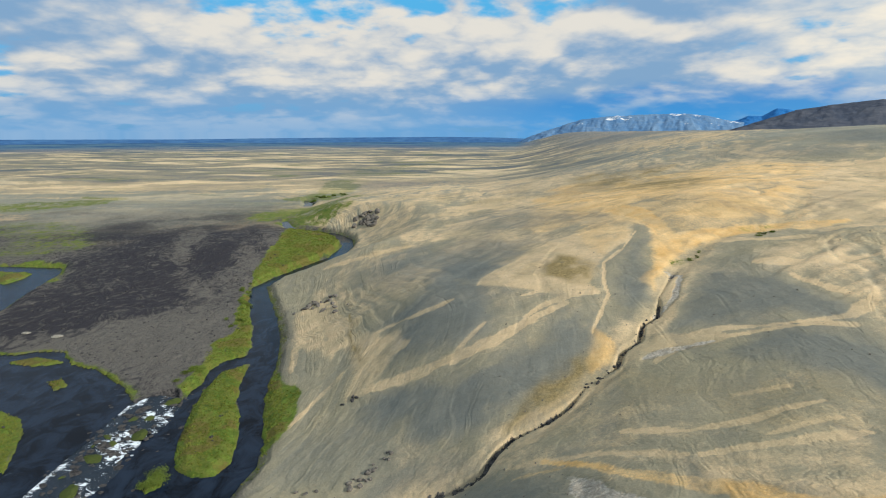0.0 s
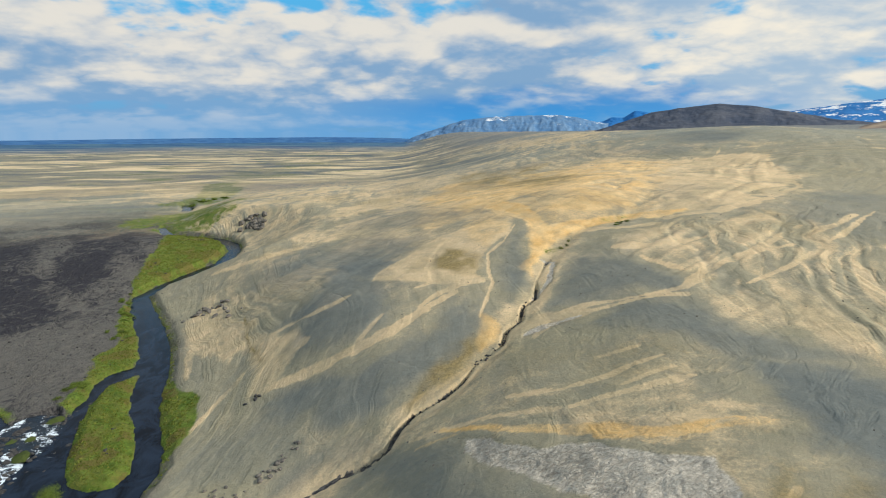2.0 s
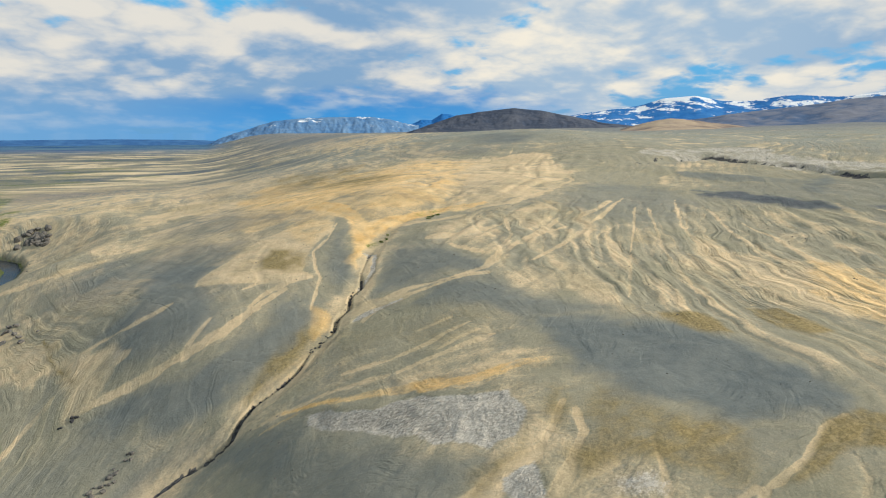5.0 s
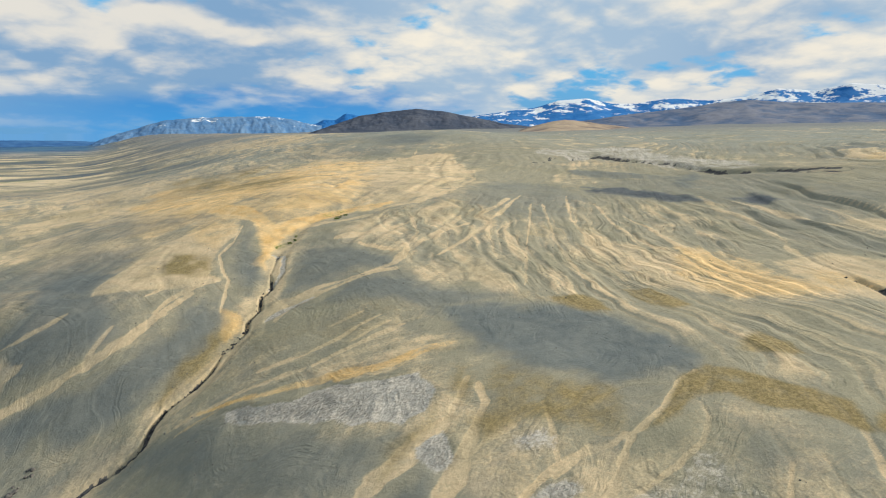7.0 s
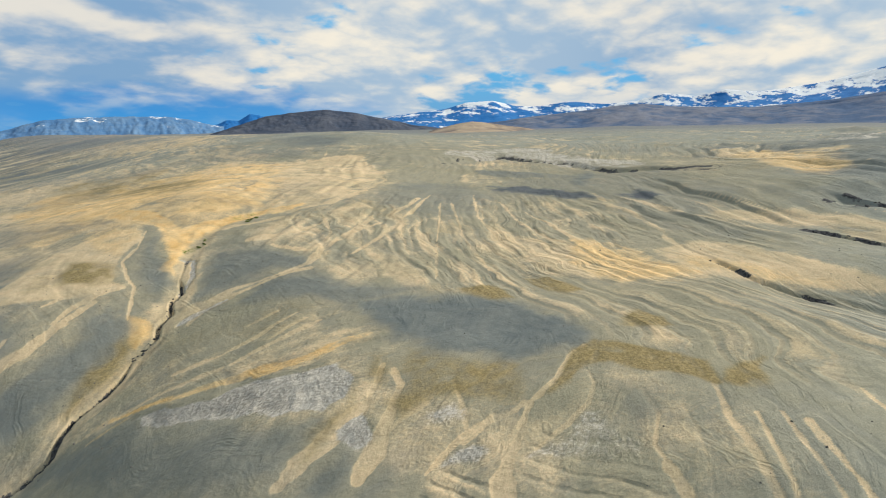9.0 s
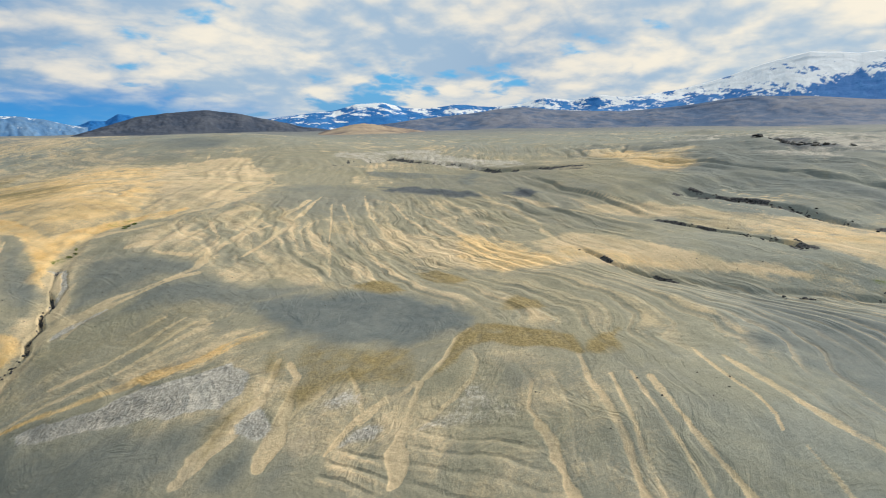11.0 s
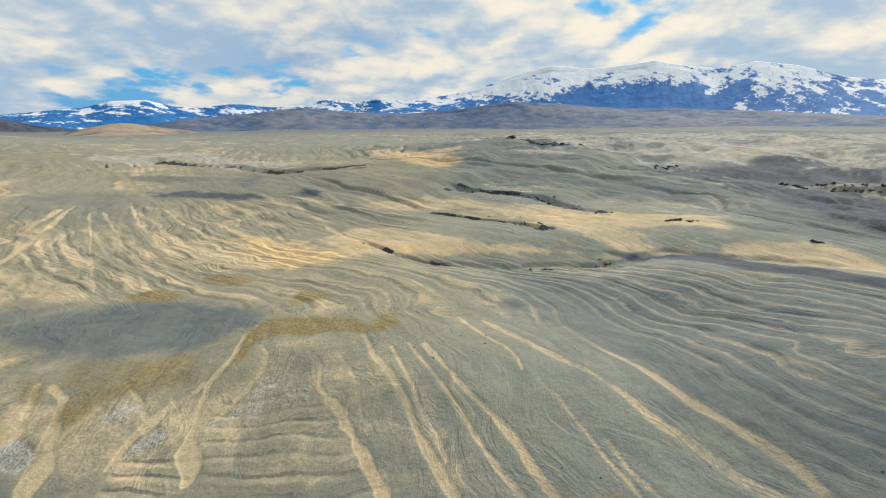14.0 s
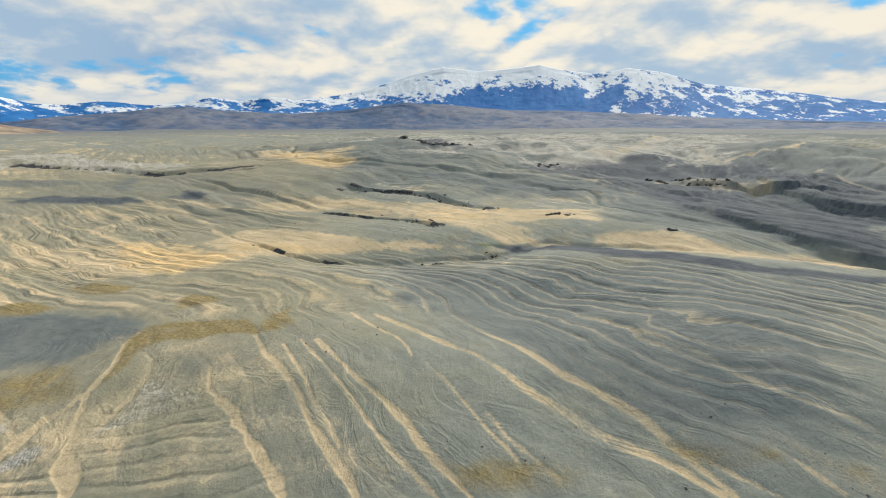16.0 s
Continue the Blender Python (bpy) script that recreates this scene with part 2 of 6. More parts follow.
mark("ash", .5, 137.2, (-301, 525), (-256, 545), (-221, 588))
mark("ash", .5, 61.5, (237, 457), (303, 454), (295, 378))
mark("sand", .9, 37.1, (181, 356), (203, 354), (172, 272))
mark("sand", .9, 28.1, (447, 81), (380, 45), (343, 21), (385, 7))
mark("sand", .5, 19.5, (305, 225), (332, 193))
mark("ochre", .5, 54.1, (120, 459), (127, 339), (125, 275))
# valley sides lying in shade, painted dark with ash cover
mark("ash", 1, 59.4, (367, -220), (345, -239), (313, -243))
mark("ash", 1, 44.6, (292, -266), (249, -264), (223, -276))
mark("ash", .8, 36.0, (385, -289), (354, -297), (307, -287))
mark("ash", .6, 425.3, (488, -70), (526, -140))
mark("ash", .6, 46.4, (436, -223), (414, -263))
mark("ash", .7, 608.0, (1038, -330), (882, -575), (764, -728))
mark("ash", .6, 20.8, (287, 187), (293, 159), (297, 129))
mark("sand", .8, 30.5, (349, 31), (329, -2))
mark("pale", .5, 41.0, (407, -302), (476, -302), (618, -302))
mark("pale", .5, 273.5, (594, -215), (738, -332))
mark("grass", .35, 4.4, (166, -73), (167, -80))
mark("grass", .8, 58.9, (-161, 510), (-147, 560), (-96, 478))
mark("grass", .6, 115.2, (-141, 954), (-102, 1187), (-34, 1370))
mark("grass", .7, 89.0, (-493, 580), (-451, 604), (-404, 628))
mark("grass", .7, 10.2, (-261, 324), (-250, 328), (-229, 318), (-213, 285))
mark("grass", .4, 57.0, (-373, 457), (-325, 431), (-258, 365))
mark("grass", .6, 4.8, (72, 167), (76, 168))
mark("grass", .4, 3.7, (102, 186), (113, 187))
mark("lavadark", .9, 65.3, (-176, 226), (-184, 274), (-171, 303), (-156, 342))
mark("lavadark", .9, 73.0, (-165, 381), (-170, 463), (-178, 548))
mark("lavadark", .6, 31.9, (-139, 243), (-134, 279), (-125, 310))
mark("lavalight", .9, 54.8, (-144, 206), (-116, 201), (-111, 227))
mark("lavalight", .7, 14.3, (-136, 357), (-117, 322), (-118, 289))
mark("lavalight", .8, 9.6, (-164, 330), (-134, 279), (-120, 260))
mark("lavalight", .6, 10.9, (-93, 158), (-89, 175))
# cloud shade on the eastern hills, put in as ash cover
mark("ash", .9, 144.9, (455, -256), (365, -304), (259, -306))
mark("pale", .5, 54.3, (348, 237), (399, 238), (377, 177), (337, 123))
mark("ash", .7, 143.6, (738, -134), (609, -252), (491, -353), (396, -419))
mark("grass", .8, 46.9, (-176, 645), (-153, 664), (-143, 852))
mark("gold", .7, 100.2, (107, 379), (113, 293), (156, 309))
mark("gold", .5, 47.0, (419, 57), (350, 17), (336, -0))
mark("sand", .5, 505.8, (-3, 631), (53, 449), (77, 349))
# more shade on the eastern slopes, again as ash
mark("ash", .8, 60.2, (355, -215), (344, -230), (322, -247))
mark("ash", .7, 84.1, (419, -122), (396, -151), (376, -176))
mark("pale", .5, 512.5, (540, -168), (857, -314), (688, -359))
mark("pale", .5, 62.7, (437, -211), (505, -281), (466, -332))

area("ash", 0.95, 3, (72.2, 73.4), (78.4, 74.9), (85.6, 67.2), (90.3, 57.4), (95.9, 50.9), (97.5, 38.4), (95.1, 26.6), (93.9, 18.1), (87.8, 12.1), (81.1, 12.7), (76.5, 17.0), (70.1, 21.4), (66.7, 28.0), (63.0, 36.4), (62.8, 45.9), (66.4, 55.1), (66.6, 63.4))
area("ash", 0.7, 3, (70, 116), (78, 113), (82.9, 101.5), (83.9, 86.4), (90.3, 74.2), (92.5, 65.4), (82.1, 70.0), (73.2, 73.4), (70.9, 82.5), (67.4, 96.6), (61.3, 105.1), (57.4, 108.0))
area("ash", 0.7, 3, (78, 155), (85, 146), (90, 132), (91, 119), (90, 111), (80, 113), (71, 118), (60, 124), (54, 124), (60, 135), (70, 149))
area("ash", 0.65, 4, (-18, 177), (-9, 185), (3, 194), (13, 179), (18, 163), (14, 149), (7, 143), (3, 143), (-4, 147), (-9, 150), (-14, 158))
area("ash", 0.72, 3, (-18.3, 134.3), (-6.1, 128.9), (5.2, 127.6), (13.8, 131.0), (25, 136), (35, 142), (40, 146), (40, 134), (35.1, 125.4), (28.2, 118.2), (18.5, 113.4), (12.1, 110.8), (8.2, 107.4), (-2.8, 108.3), (-10.6, 114.0), (-19.8, 123.1), (-24.1, 132.4))
area("ash", 0.55, 6, (-40, 262), (-18, 269), (5, 279), (26, 261), (28, 228), (15, 210), (-3, 209), (-19, 211), (-32, 227), (-43, 250))
area("ash", 0.7, 3, (51, 158), (61, 177), (69, 185), (66, 171), (62, 155), (54, 145), (47, 135), (46, 138), (45, 148))
area("ash", 0.42, 4, (-48.4, 109.3), (-42.5, 123.6), (-32.0, 127.4), (-20.4, 127.9), (-10.6, 114.0), (-2.7, 106.7), (6.7, 102.9), (4.2, 98.1), (-4.7, 97.4), (-9.3, 97.5))
area("ash", 0.5, 4, (75, 156), (84, 158), (89, 146), (92, 132), (93, 122), (92, 115), (83, 113), (75, 117), (67, 120), (64, 130), (67, 143))
area("ash", 0.55, 4, (76, 114), (84, 110), (87, 103), (73.3, 84.3), (71.8, 91.1), (68.4, 98.1), (62.7, 111.5))
area("ash", 0.55, 3, (-0.4, 95.4), (8.3, 93.6), (16.0, 86.6), (21.4, 71.2), (26.0, 60.2), (30.6, 51.1), (34.7, 42.5), (36.9, 37.1), (30.5, 36.3), (22.2, 36.3), (18.0, 39.4), (-3.2, 90.9))
area("ash", 0.6, 2, (26.5, 31.0), (30.1, 30.1), (32.3, 27.2), (31.4, 23.7), (27.1, 22.6), (23.7, 22.5), (21.8, 27.5))
area("ash", 0.45, 2, (37.6, 21.1), (40.5, 17.5), (40.2, 14.8), (36.5, 14.0), (30.7, 13.4), (26.9, 14.2), (25.9, 16.6), (33.1, 19.2))
area("ash", 0.5, 1.5, (72.0, 1.5), (76.0, -1.8), (69.4, -8.2), (62.7, -11.4), (61.5, -8.0), (65.5, -2.8))
area("ash", 1, 4, (239, 155), (258, 142), (253, 115), (248, 94), (240, 84), (235, 96), (236, 117), (236, 145))
area("ash", 1, 4, (251, 80), (265, 74), (258, 61), (247, 62), (247, 72))
area("ash", 0.75, 6, (304, 138), (332, 132), (289, 105), (272, 103), (277, 121))
area("ash", 0.4, 10, (292, 164), (333, 111), (306, 58), (264, 11), (202, 0), (178, 7), (185, 21), (204, 49), (228, 79), (237, 112), (251, 156))
area("ash", 0.5, 6, (192, 187), (234, 198), (245, 167), (224, 133), (180, 117), (149, 112), (158, 141), (156, 165), (135, 164), (115, 170), (110, 171), (142, 182), (171, 182))
area("ash", 0.6, 12, (89, 1625), (180, 1483), (183, 951), (145, 477), (180, 452), (242, 465), (280, 354), (272, 328), (222, 351), (188, 402), (155, 414), (100, 444), (62, 579), (42, 941))
area("ash", 0.65, 6, (32, 358), (53, 341), (65, 292), (64, 233), (51, 246), (36, 252), (16, 274), (1, 297), (4, 342))
area("ash", 0.7, 4, (0, 276), (23, 259), (37, 217), (35, 200), (24, 195), (12, 183), (-1, 183), (-7, 183))
# eastern ash from here also holds shade of clouds and slopes, painted dark
area("ash", 1, 2, (165, -75), (171, -94), (167, -119), (143, -128), (129, -142), (115, -153), (114, -186), (108, -181), (107, -153), (121, -136), (138, -117), (162, -96))
area("ash", 1, 3, (273, -195), (250, -203), (202, -198), (179, -206), (172, -220), (163, -228), (149, -216), (156, -207), (173, -197), (202, -191), (228, -186))
area("ash", 1, 3, (395, -230), (398, -247), (313, -235), (289, -240), (290, -220), (364, -228), (373, -219))
area("ash", 0.9, 4, (382, -284), (406, -325), (380, -327), (260, -261), (235, -268), (207, -264), (201, -260), (228, -248), (273, -254), (301, -246))
area("ash", 0.75, 10, (309, -15), (319, -71), (338, -149), (278, -201), (221, -201), (229, -178), (271, -152), (259, -83), (279, -69), (286, -37))
area("ash", 0.75, 8, (271, -152), (272, -197), (190, -196), (146, -214), (144, -212), (162, -190), (185, -158), (194, -132))
area("ash", 0.75, 9, (154, -42), (138, -98), (106, -179), (34.0, -118.4), (40.3, -90.8), (52.2, -76.2), (66.5, -62.9), (91.7, -47.8))
area("ash", 1, 8, (372, -158), (482, -267), (403, -327), (250, -300), (145, -213), (162, -190), (214, -184), (287, -170))
area("ash", 0.9, 12, (250, -300), (387, -295), (439, -225), (357, -114))
area("ash", 0.6, 14, (926, 49), (357, -114), (280, -37), (281, 8))
area("ash", 0.45, 4, (135, -97), (104, -177), (82, -159), (73.7, -117.9), (98.4, -102.7))
area("sand", 0.9, 2, (10, 178), (18, 188), (32, 202), (42, 210), (53, 212), (63, 211), (71, 203), (64, 186), (53, 178), (45, 162), (40, 155), (32, 155), (26, 160), (16, 171))
area("sand", 0.8, 6, (97, 279), (156, 371), (193, 353), (227, 320), (254, 320), (278, 306), (222, 220), (184, 188), (145, 177), (126, 178), (118, 183), (150, 225), (123, 212), (102, 218))
area("sand", 0.75, 6, (10, 426), (41, 426), (67, 383), (93, 327), (80, 275), (65, 314), (45, 351), (22, 365), (6, 362))
area("sand", 0.65, 10, (50, 1048), (93, 835), (89, 488), (124, 454), (162, 432), (169, 401), (121, 367), (86, 390), (53, 439), (12, 448))
area("sand", 0.6, 14, (100, 1798), (334, 2064), (358, 1258), (390, 967), (380, 732), (283, 532), (325, 808), (281, 1061), (211, 1718))
area("sand", 0.85, 2, (62, 139), (68, 145), (64, 144), (58, 140), (50, 127), (44.2, 117.1), (49.3, 116.9), (55.2, 114.2), (62.1, 113.3), (68, 117), (59, 122), (53, 126))
area("sand", 0.6, 3, (14.4, 93.5), (25.6, 81.9), (35.7, 75.0), (47.6, 70.8), (60.6, 66.5), (66.4, 61.0), (63.9, 53.3), (54.4, 50.7), (45.2, 58.0), (36.3, 65.8), (25.7, 76.0), (17.6, 84.0))
area("sand", 0.8, 1.5, (10.6, 102.5), (13.4, 106.0), (17.0, 105.2), (13.3, 101.6), (10.4, 97.1))
area("sand", 0.5, 4, (88, 109), (102, 102), (110, 84), (99.5, 65.4), (105.2, 58.1), (104.8, 43.3), (96.2, 44.1), (92.1, 59.0), (90.6, 79.1), (84.3, 97.7))
area("sand", 0.7, 3, (-66, 226), (-56, 236), (-42, 211), (-27, 176), (-15, 165), (-11, 154), (-15, 147), (-21, 139), (-27, 140), (-27, 152), (-34, 171), (-41, 169), (-57, 199))
area("sand", 0.9, 4, (169, 28), (192, 18), (180, -10), (167, -42), (168, -61), (163, -56), (160, -30), (156, -10), (145, -2), (139.2, 11.2))
area("sand", 0.7, 4, (231, -12), (237, -39), (248, -67), (232, -83), (227, -110), (233, -140), (194, -127), (197, -104), (193, -88), (173, -107), (168, -93), (169, -80), (185, -69), (194, -55), (211, -40))
area("sand", 0.7, 4, (180, -118), (181, -156), (160, -167), (156, -187), (151, -204), (122, -193), (122, -180), (130, -150), (164, -137), (169, -115))
area("sand", 0.6, 6, (252, 35), (254, -9), (247, -38), (237, -64), (228, -39), (228, -1), (228, 28))
area("sand", 0.6, 5, (158, 95), (168, 64), (176, 45), (146, 10), (129.3, 16.3), (121.7, 29.5), (126, 56), (132, 76))
area("sand", 0.7, 2, (-94, 228), (-95, 243), (-87, 229), (-78, 201))
area("sand", 0.55, 5, (9.3, 92.6), (21.8, 87.9), (36.9, 77.8), (52.7, 75.7), (66.1, 75.0), (58.2, 64.8), (46.7, 65.7), (34.5, 72.0), (20.2, 80.8))
# golden soil of the basin, with sunlight through cloud gaps painted in
area("gold", 0.95, 2, (70, 242), (80, 249), (82, 223), (81, 197), (82, 188), (88, 191), (99, 190), (109, 189), (121, 188), (113, 181), (99, 180), (87, 182), (76, 172), (68, 163), (59, 150), (58, 157), (66, 170), (73, 195), (73, 213))
area("gold", 0.65, 5, (75, 320), (107, 336), (128, 314), (177, 360), (199, 356), (215, 341), (186, 279), (146, 228), (123, 197), (106, 193), (91, 197), (84, 209), (88, 254), (76, 271))
area("gold", 0.85, 2, (37, 134), (41, 128), (42.2, 123.8), (38.4, 117.3), (33.2, 115.8), (31.8, 120.5))
area("gold", 0.5, 4, (58, 229), (70, 225), (73, 201), (64, 186), (53, 178), (50, 188), (52, 207))
area("gold", 0.6, 5, (167, 63), (171, 43), (157, 25), (144, 9), (130.6, 16.8), (125.0, 26.2), (139, 43))
area("gold", 0.65, 12, (406, 48), (345, 4), (324, -13), (311, -1), (331, 24))
area("gold", 0.45, 5, (165, 20), (165, 4), (163, -25), (160, -22), (149, -1), (142, 12))
area("gold", 0.4, 5, (212, -37), (236, -67), (229, -94), (205, -90), (197, -65), (194, -45))
area("gold", 0.45, 5, (65, 370), (119, 374), (202, 389), (215, 309), (133, 198), (104, 180), (81, 175), (60, 150), (58, 158), (70, 181), (68, 201), (58, 229), (42, 230), (37, 260))
area("gold", 0.4, 3, (16.1, 91.0), (27.2, 79.6), (40.2, 68.0), (60.1, 61.7), (62.7, 54.8), (49.1, 55.4), (34.5, 67.4), (22.1, 79.2))
area("ochre", 0.6, 2.5, (34, 176), (40, 189), (46, 183), (50, 171), (44, 157), (36, 162), (33, 170))
area("ochre", 1, 1.5, (79.8, 12.6), (86.6, 11.0), (87.9, 5.2), (88.4, -0.5), (89.7, -5.6), (87.7, -11.2), (81.5, -15.1), (81.2, -11.4), (81.6, -6.5), (80.0, -2.7), (79.8, 3.7), (75.3, 7.6), (68.6, 7.2), (62.8, 8.0), (60.6, 9.1), (63.2, 9.2), (70.6, 9.3))
area("ochre", 0.9, 1.5, (86.6, -15.3), (96.1, -19.2), (84.0, -21.3), (81.8, -17.2), (82.6, -15.5))
area("ochre", 0.95, 2, (99.5, 56.5), (106.3, 53.2), (100.8, 40.7), (92.6, 48.2))
area("ochre", 0.95, 2, (117.0, 47.7), (121.3, 41.7), (116.1, 27.9), (110.5, 29.4), (110.9, 38.9))
area("ochre", 0.95, 2, (101.7, 11.5), (108.6, 10.2), (107.6, 4.2), (103.2, -0.4), (98.8, 4.3), (98.0, 8.3))
area("ochre", 0.7, 3, (60.9, 43.9), (62.4, 32.9), (68.2, 23.9), (65.2, 14.7), (57.5, 11.8), (54.2, 18.2), (50.5, 25.0), (44.0, 26.5), (45.9, 31.2), (52.8, 32.6))
area("ochre", 0.55, 2, (54.9, 47.6), (57.7, 43.9), (51.4, 34.9), (48.6, 35.6), (47.9, 39.5))
area("ochre", 0.6, 3, (29.9, 126.0), (33.5, 118.6), (27.9, 111.5), (20.8, 106.9), (13.6, 104.7), (12.9, 106.6), (17.4, 113.5))
area("ochre", 0.5, 2, (32.6, 37.7), (41.0, 37.7), (45.6, 40.0), (41.8, 34.7), (35.3, 33.4), (27.7, 32.1), (26.1, 32.8))
area("ochre", 0.6, 2, (36.5, -54.8), (37.4, -62.3), (37.7, -69.2), (35.3, -75.3), (32.4, -73.6), (31.5, -63.1), (31.8, -55.3))
area("ochre", 0.55, 2, (39.6, -89.6), (38.5, -93.5), (34.2, -104.5), (32.6, -101.9), (34.1, -94.6), (36.7, -90.1))
area("ochre", 0.55, 2, (31.9, -107.9), (31.1, -116.1), (27.7, -113.3), (29.2, -107.6))
area("ochre", 0.5, 4, (173, -85), (183, -107), (172, -109), (171, -96))
area("ochre", 0.5, 3, (-40, 205), (-34, 191), (-29, 174), (-24, 155), (-30, 161), (-35, 179))
area("pale", 0.95, 1.5, (19.1, 81.3), (29.1, 66.7), (36.8, 62.1), (45.6, 54.6), (48.6, 50.9), (46.5, 42.0), (42.2, 39.1), (37.9, 40.1), (35.0, 46.5), (30.0, 54.3), (25.1, 63.3), (21.5, 71.4))
area("pale", 0.85, 1.2, (34.8, 32.9), (40.4, 32.4), (39.3, 28.8), (37.6, 26.2), (34.6, 26.8), (33.5, 31.0))
area("pale", 0.5, 2, (74.1, 6.0), (62.9, -0.4), (59.0, 1.1), (50.8, 0.1), (45.5, 1.9), (55.7, -11.3), (60.0, -11.7), (58.9, -7.1), (62.0, -3.3), (65.7, 0.1))
area("pale", 0.6, 1.5, (42.2, 14.0), (45.2, 11.1), (45.4, 7.3), (41.9, 6.6), (37.0, 12.6))
area("pale", 0.5, 3, (45.7, 24.2), (51.2, 20.5), (47.8, 15.4), (44.7, 17.2), (43.3, 20.7))
area("pale", 0.22, 4, (91, 176), (111, 172), (134, 164), (117, 142), (100, 135), (93, 142), (86, 159))
area("bars", 1, 2, (55.2, 5.0), (59.8, -0.1), (59.2, -8.5), (55.4, -13.9), (46.0, -21.7), (35.7, -28.9), (33.5, -30.2), (35.6, -3.6), (44.3, 0.4))
area("bars", 0.8, 1.5, (37.2, 12.2), (42.1, 10.3), (41.0, 3.8), (33.5, -2.4), (28.9, 9.5), (33.0, 10.9))
area("steps", 1, 3, (165, 100), (175, 86), (151, 34), (132.6, 5.5), (156, -14), (160, -75), (135, -116), (107, -153), (110, -182), (54.5, -135.1), (57.9, -119.7), (62.5, -100.6), (72.8, -81.4), (92.3, -58.7), (93.7, -36.7), (89.7, -21.2), (92.2, -10.0), (97.8, 11.1), (101.5, 54.6))
area("steps", 1, 3, (137, 83), (162, 68), (150, 25), (140.4, 1.7), (135.8, -12.2), (96.1, -19.2), (92.1, -13.3), (90.5, 2.2), (93.7, 15.6), (98.6, 30.1), (99.7, 41.6), (112.3, 59.6))
area("steps", 0.5, 4, (91.4, -36.9), (72.8, -81.4), (54.5, -135.1), (35.9, -120.0), (45.4, -102.3), (53.0, -86.4), (62.6, -73.3), (73.6, -57.7))
area("rill", 0.9, 6, (138, 168), (203, 165), (217, 115), (200, 54), (150, 25), (113.7, 39.0), (95.5, 62.0), (90.2, 83.6), (97, 114), (101, 126))
area("rill", 0.8, 6, (228, 140), (240, 59), (216, 2), (165, -7), (164, 8), (183, 37), (185, 81))
area("rill", 0.9, 5, (176, 377), (201, 350), (254, 320), (272, 274), (208, 205), (131, 181), (107, 217))
area("rill", 0.7, 4, (108, 186), (132, 160), (103, 116), (91, 119), (86, 148))
area("rill", 0.8, 3, (18.0, 85.2), (35.7, 75.0), (61.5, 67.8), (63.5, 53.8), (50.3, 53.1), (35.1, 63.7))
area("rill", 0.7, 5, (-69, 227), (-47, 243), (-1, 206), (-12, 170), (-15, 147), (-29, 143), (-49, 183))
area("lavadark", 0.9, 4, (-157, 329), (-166, 365), (-182, 455), (-188, 545), (-192, 613), (-148, 452), (-131, 342), (-135, 318), (-148, 316))
area("lavadark", 0.7, 5, (-303, 459), (-270, 487), (-196, 388), (-146, 297), (-126, 244), (-148, 237), (-176, 225), (-179, 211), (-208, 247), (-200, 259), (-211, 301), (-241, 362))
area("lavalight", 0.8, 4, (-136, 228), (-116, 239), (-99, 228), (-92, 199), (-83, 158), (-95, 154), (-116, 175), (-140, 195), (-148, 216))
area("lavalight", 0.9, 3, (-209, 423), (-207, 459), (-177, 411), (-160, 335), (-154, 308), (-137, 278), (-125, 270), (-128, 299), (-124, 305), (-120, 253), (-129, 261), (-157, 308))
area("lavalight", 0.7, 8, (-403, 628), (-367, 739), (-244, 735), (-223, 647), (-255, 508), (-316, 523))
# cloud shade and shaded eastern slopes painted in, with some darker ground
area("dusk", 0.85, 8, (372, -158), (482, -267), (403, -327), (250, -300), (145, -213), (162, -190), (214, -184), (287, -170))
area("dusk", 0.75, 12, (250, -300), (387, -295), (439, -225), (357, -114))
area("dusk", 1, 2, (165, -75), (171, -94), (167, -119), (143, -128), (129, -142), (115, -153), (114, -186), (108, -181), (107, -153), (121, -136), (138, -117), (162, -96))
area("dusk", 1, 3, (273, -195), (250, -203), (202, -198), (179, -206), (172, -220), (163, -228), (149, -216), (156, -207), (173, -197), (202, -191), (228, -186))
area("dusk", 1, 3, (395, -230), (398, -247), (313, -235), (289, -240), (290, -220), (364, -228), (373, -219))
area("dusk", 1, 4, (382, -284), (406, -325), (380, -327), (260, -261), (235, -268), (207, -264), (201, -260), (228, -248), (273, -254), (301, -246))
area("dusk", 0.8, 4, (239, 155), (258, 142), (253, 115), (248, 94), (240, 84), (235, 96), (236, 117), (236, 145))
area("dusk", 0.8, 4, (251, 80), (265, 74), (258, 61), (247, 62), (247, 72))
area("dusk", 0.9, 8, (573, -46), (544, -72), (432, -82), (419, -63), (416, -49))
area("sand", 0.4, 5, (58.8, 9.4), (79.7, 9.3), (81.1, -14.4), (53.1, -38.9), (31.9, -47.6), (35.7, 8.1), (60.0, 25.0))
area("sand", 0.4, 4, (49.1, 60.2), (53.0, 43.9), (52.3, 22.2), (53.0, 12.2), (33.2, -1.6), (30.8, 4.7), (35.8, 28.4), (39.1, 37.9))
area("rill", 0.9, 6, (952, 130), (1679, -321), (1185, -1094), (145, -213), (165, -170), (251, -127), (272, -37), (291, 9))
mark("sand", 0.95, 3.4, (22.6, 32.1), (30.1, 32.5), (37.3, 33.0), (43.7, 34.7))
mark("sand", 0.8, 1.1, (43.7, 34.7), (49.3, 37.9), (54.0, 41.5))
mark("sand", 0.95, 2.5, (30.4, 21.1), (35.5, 23.2), (40.5, 26.8), (44.8, 29.3))
mark("sand", 0.7, 1.3, (44.8, 29.3), (50.8, 32.8), (53.9, 38.2))
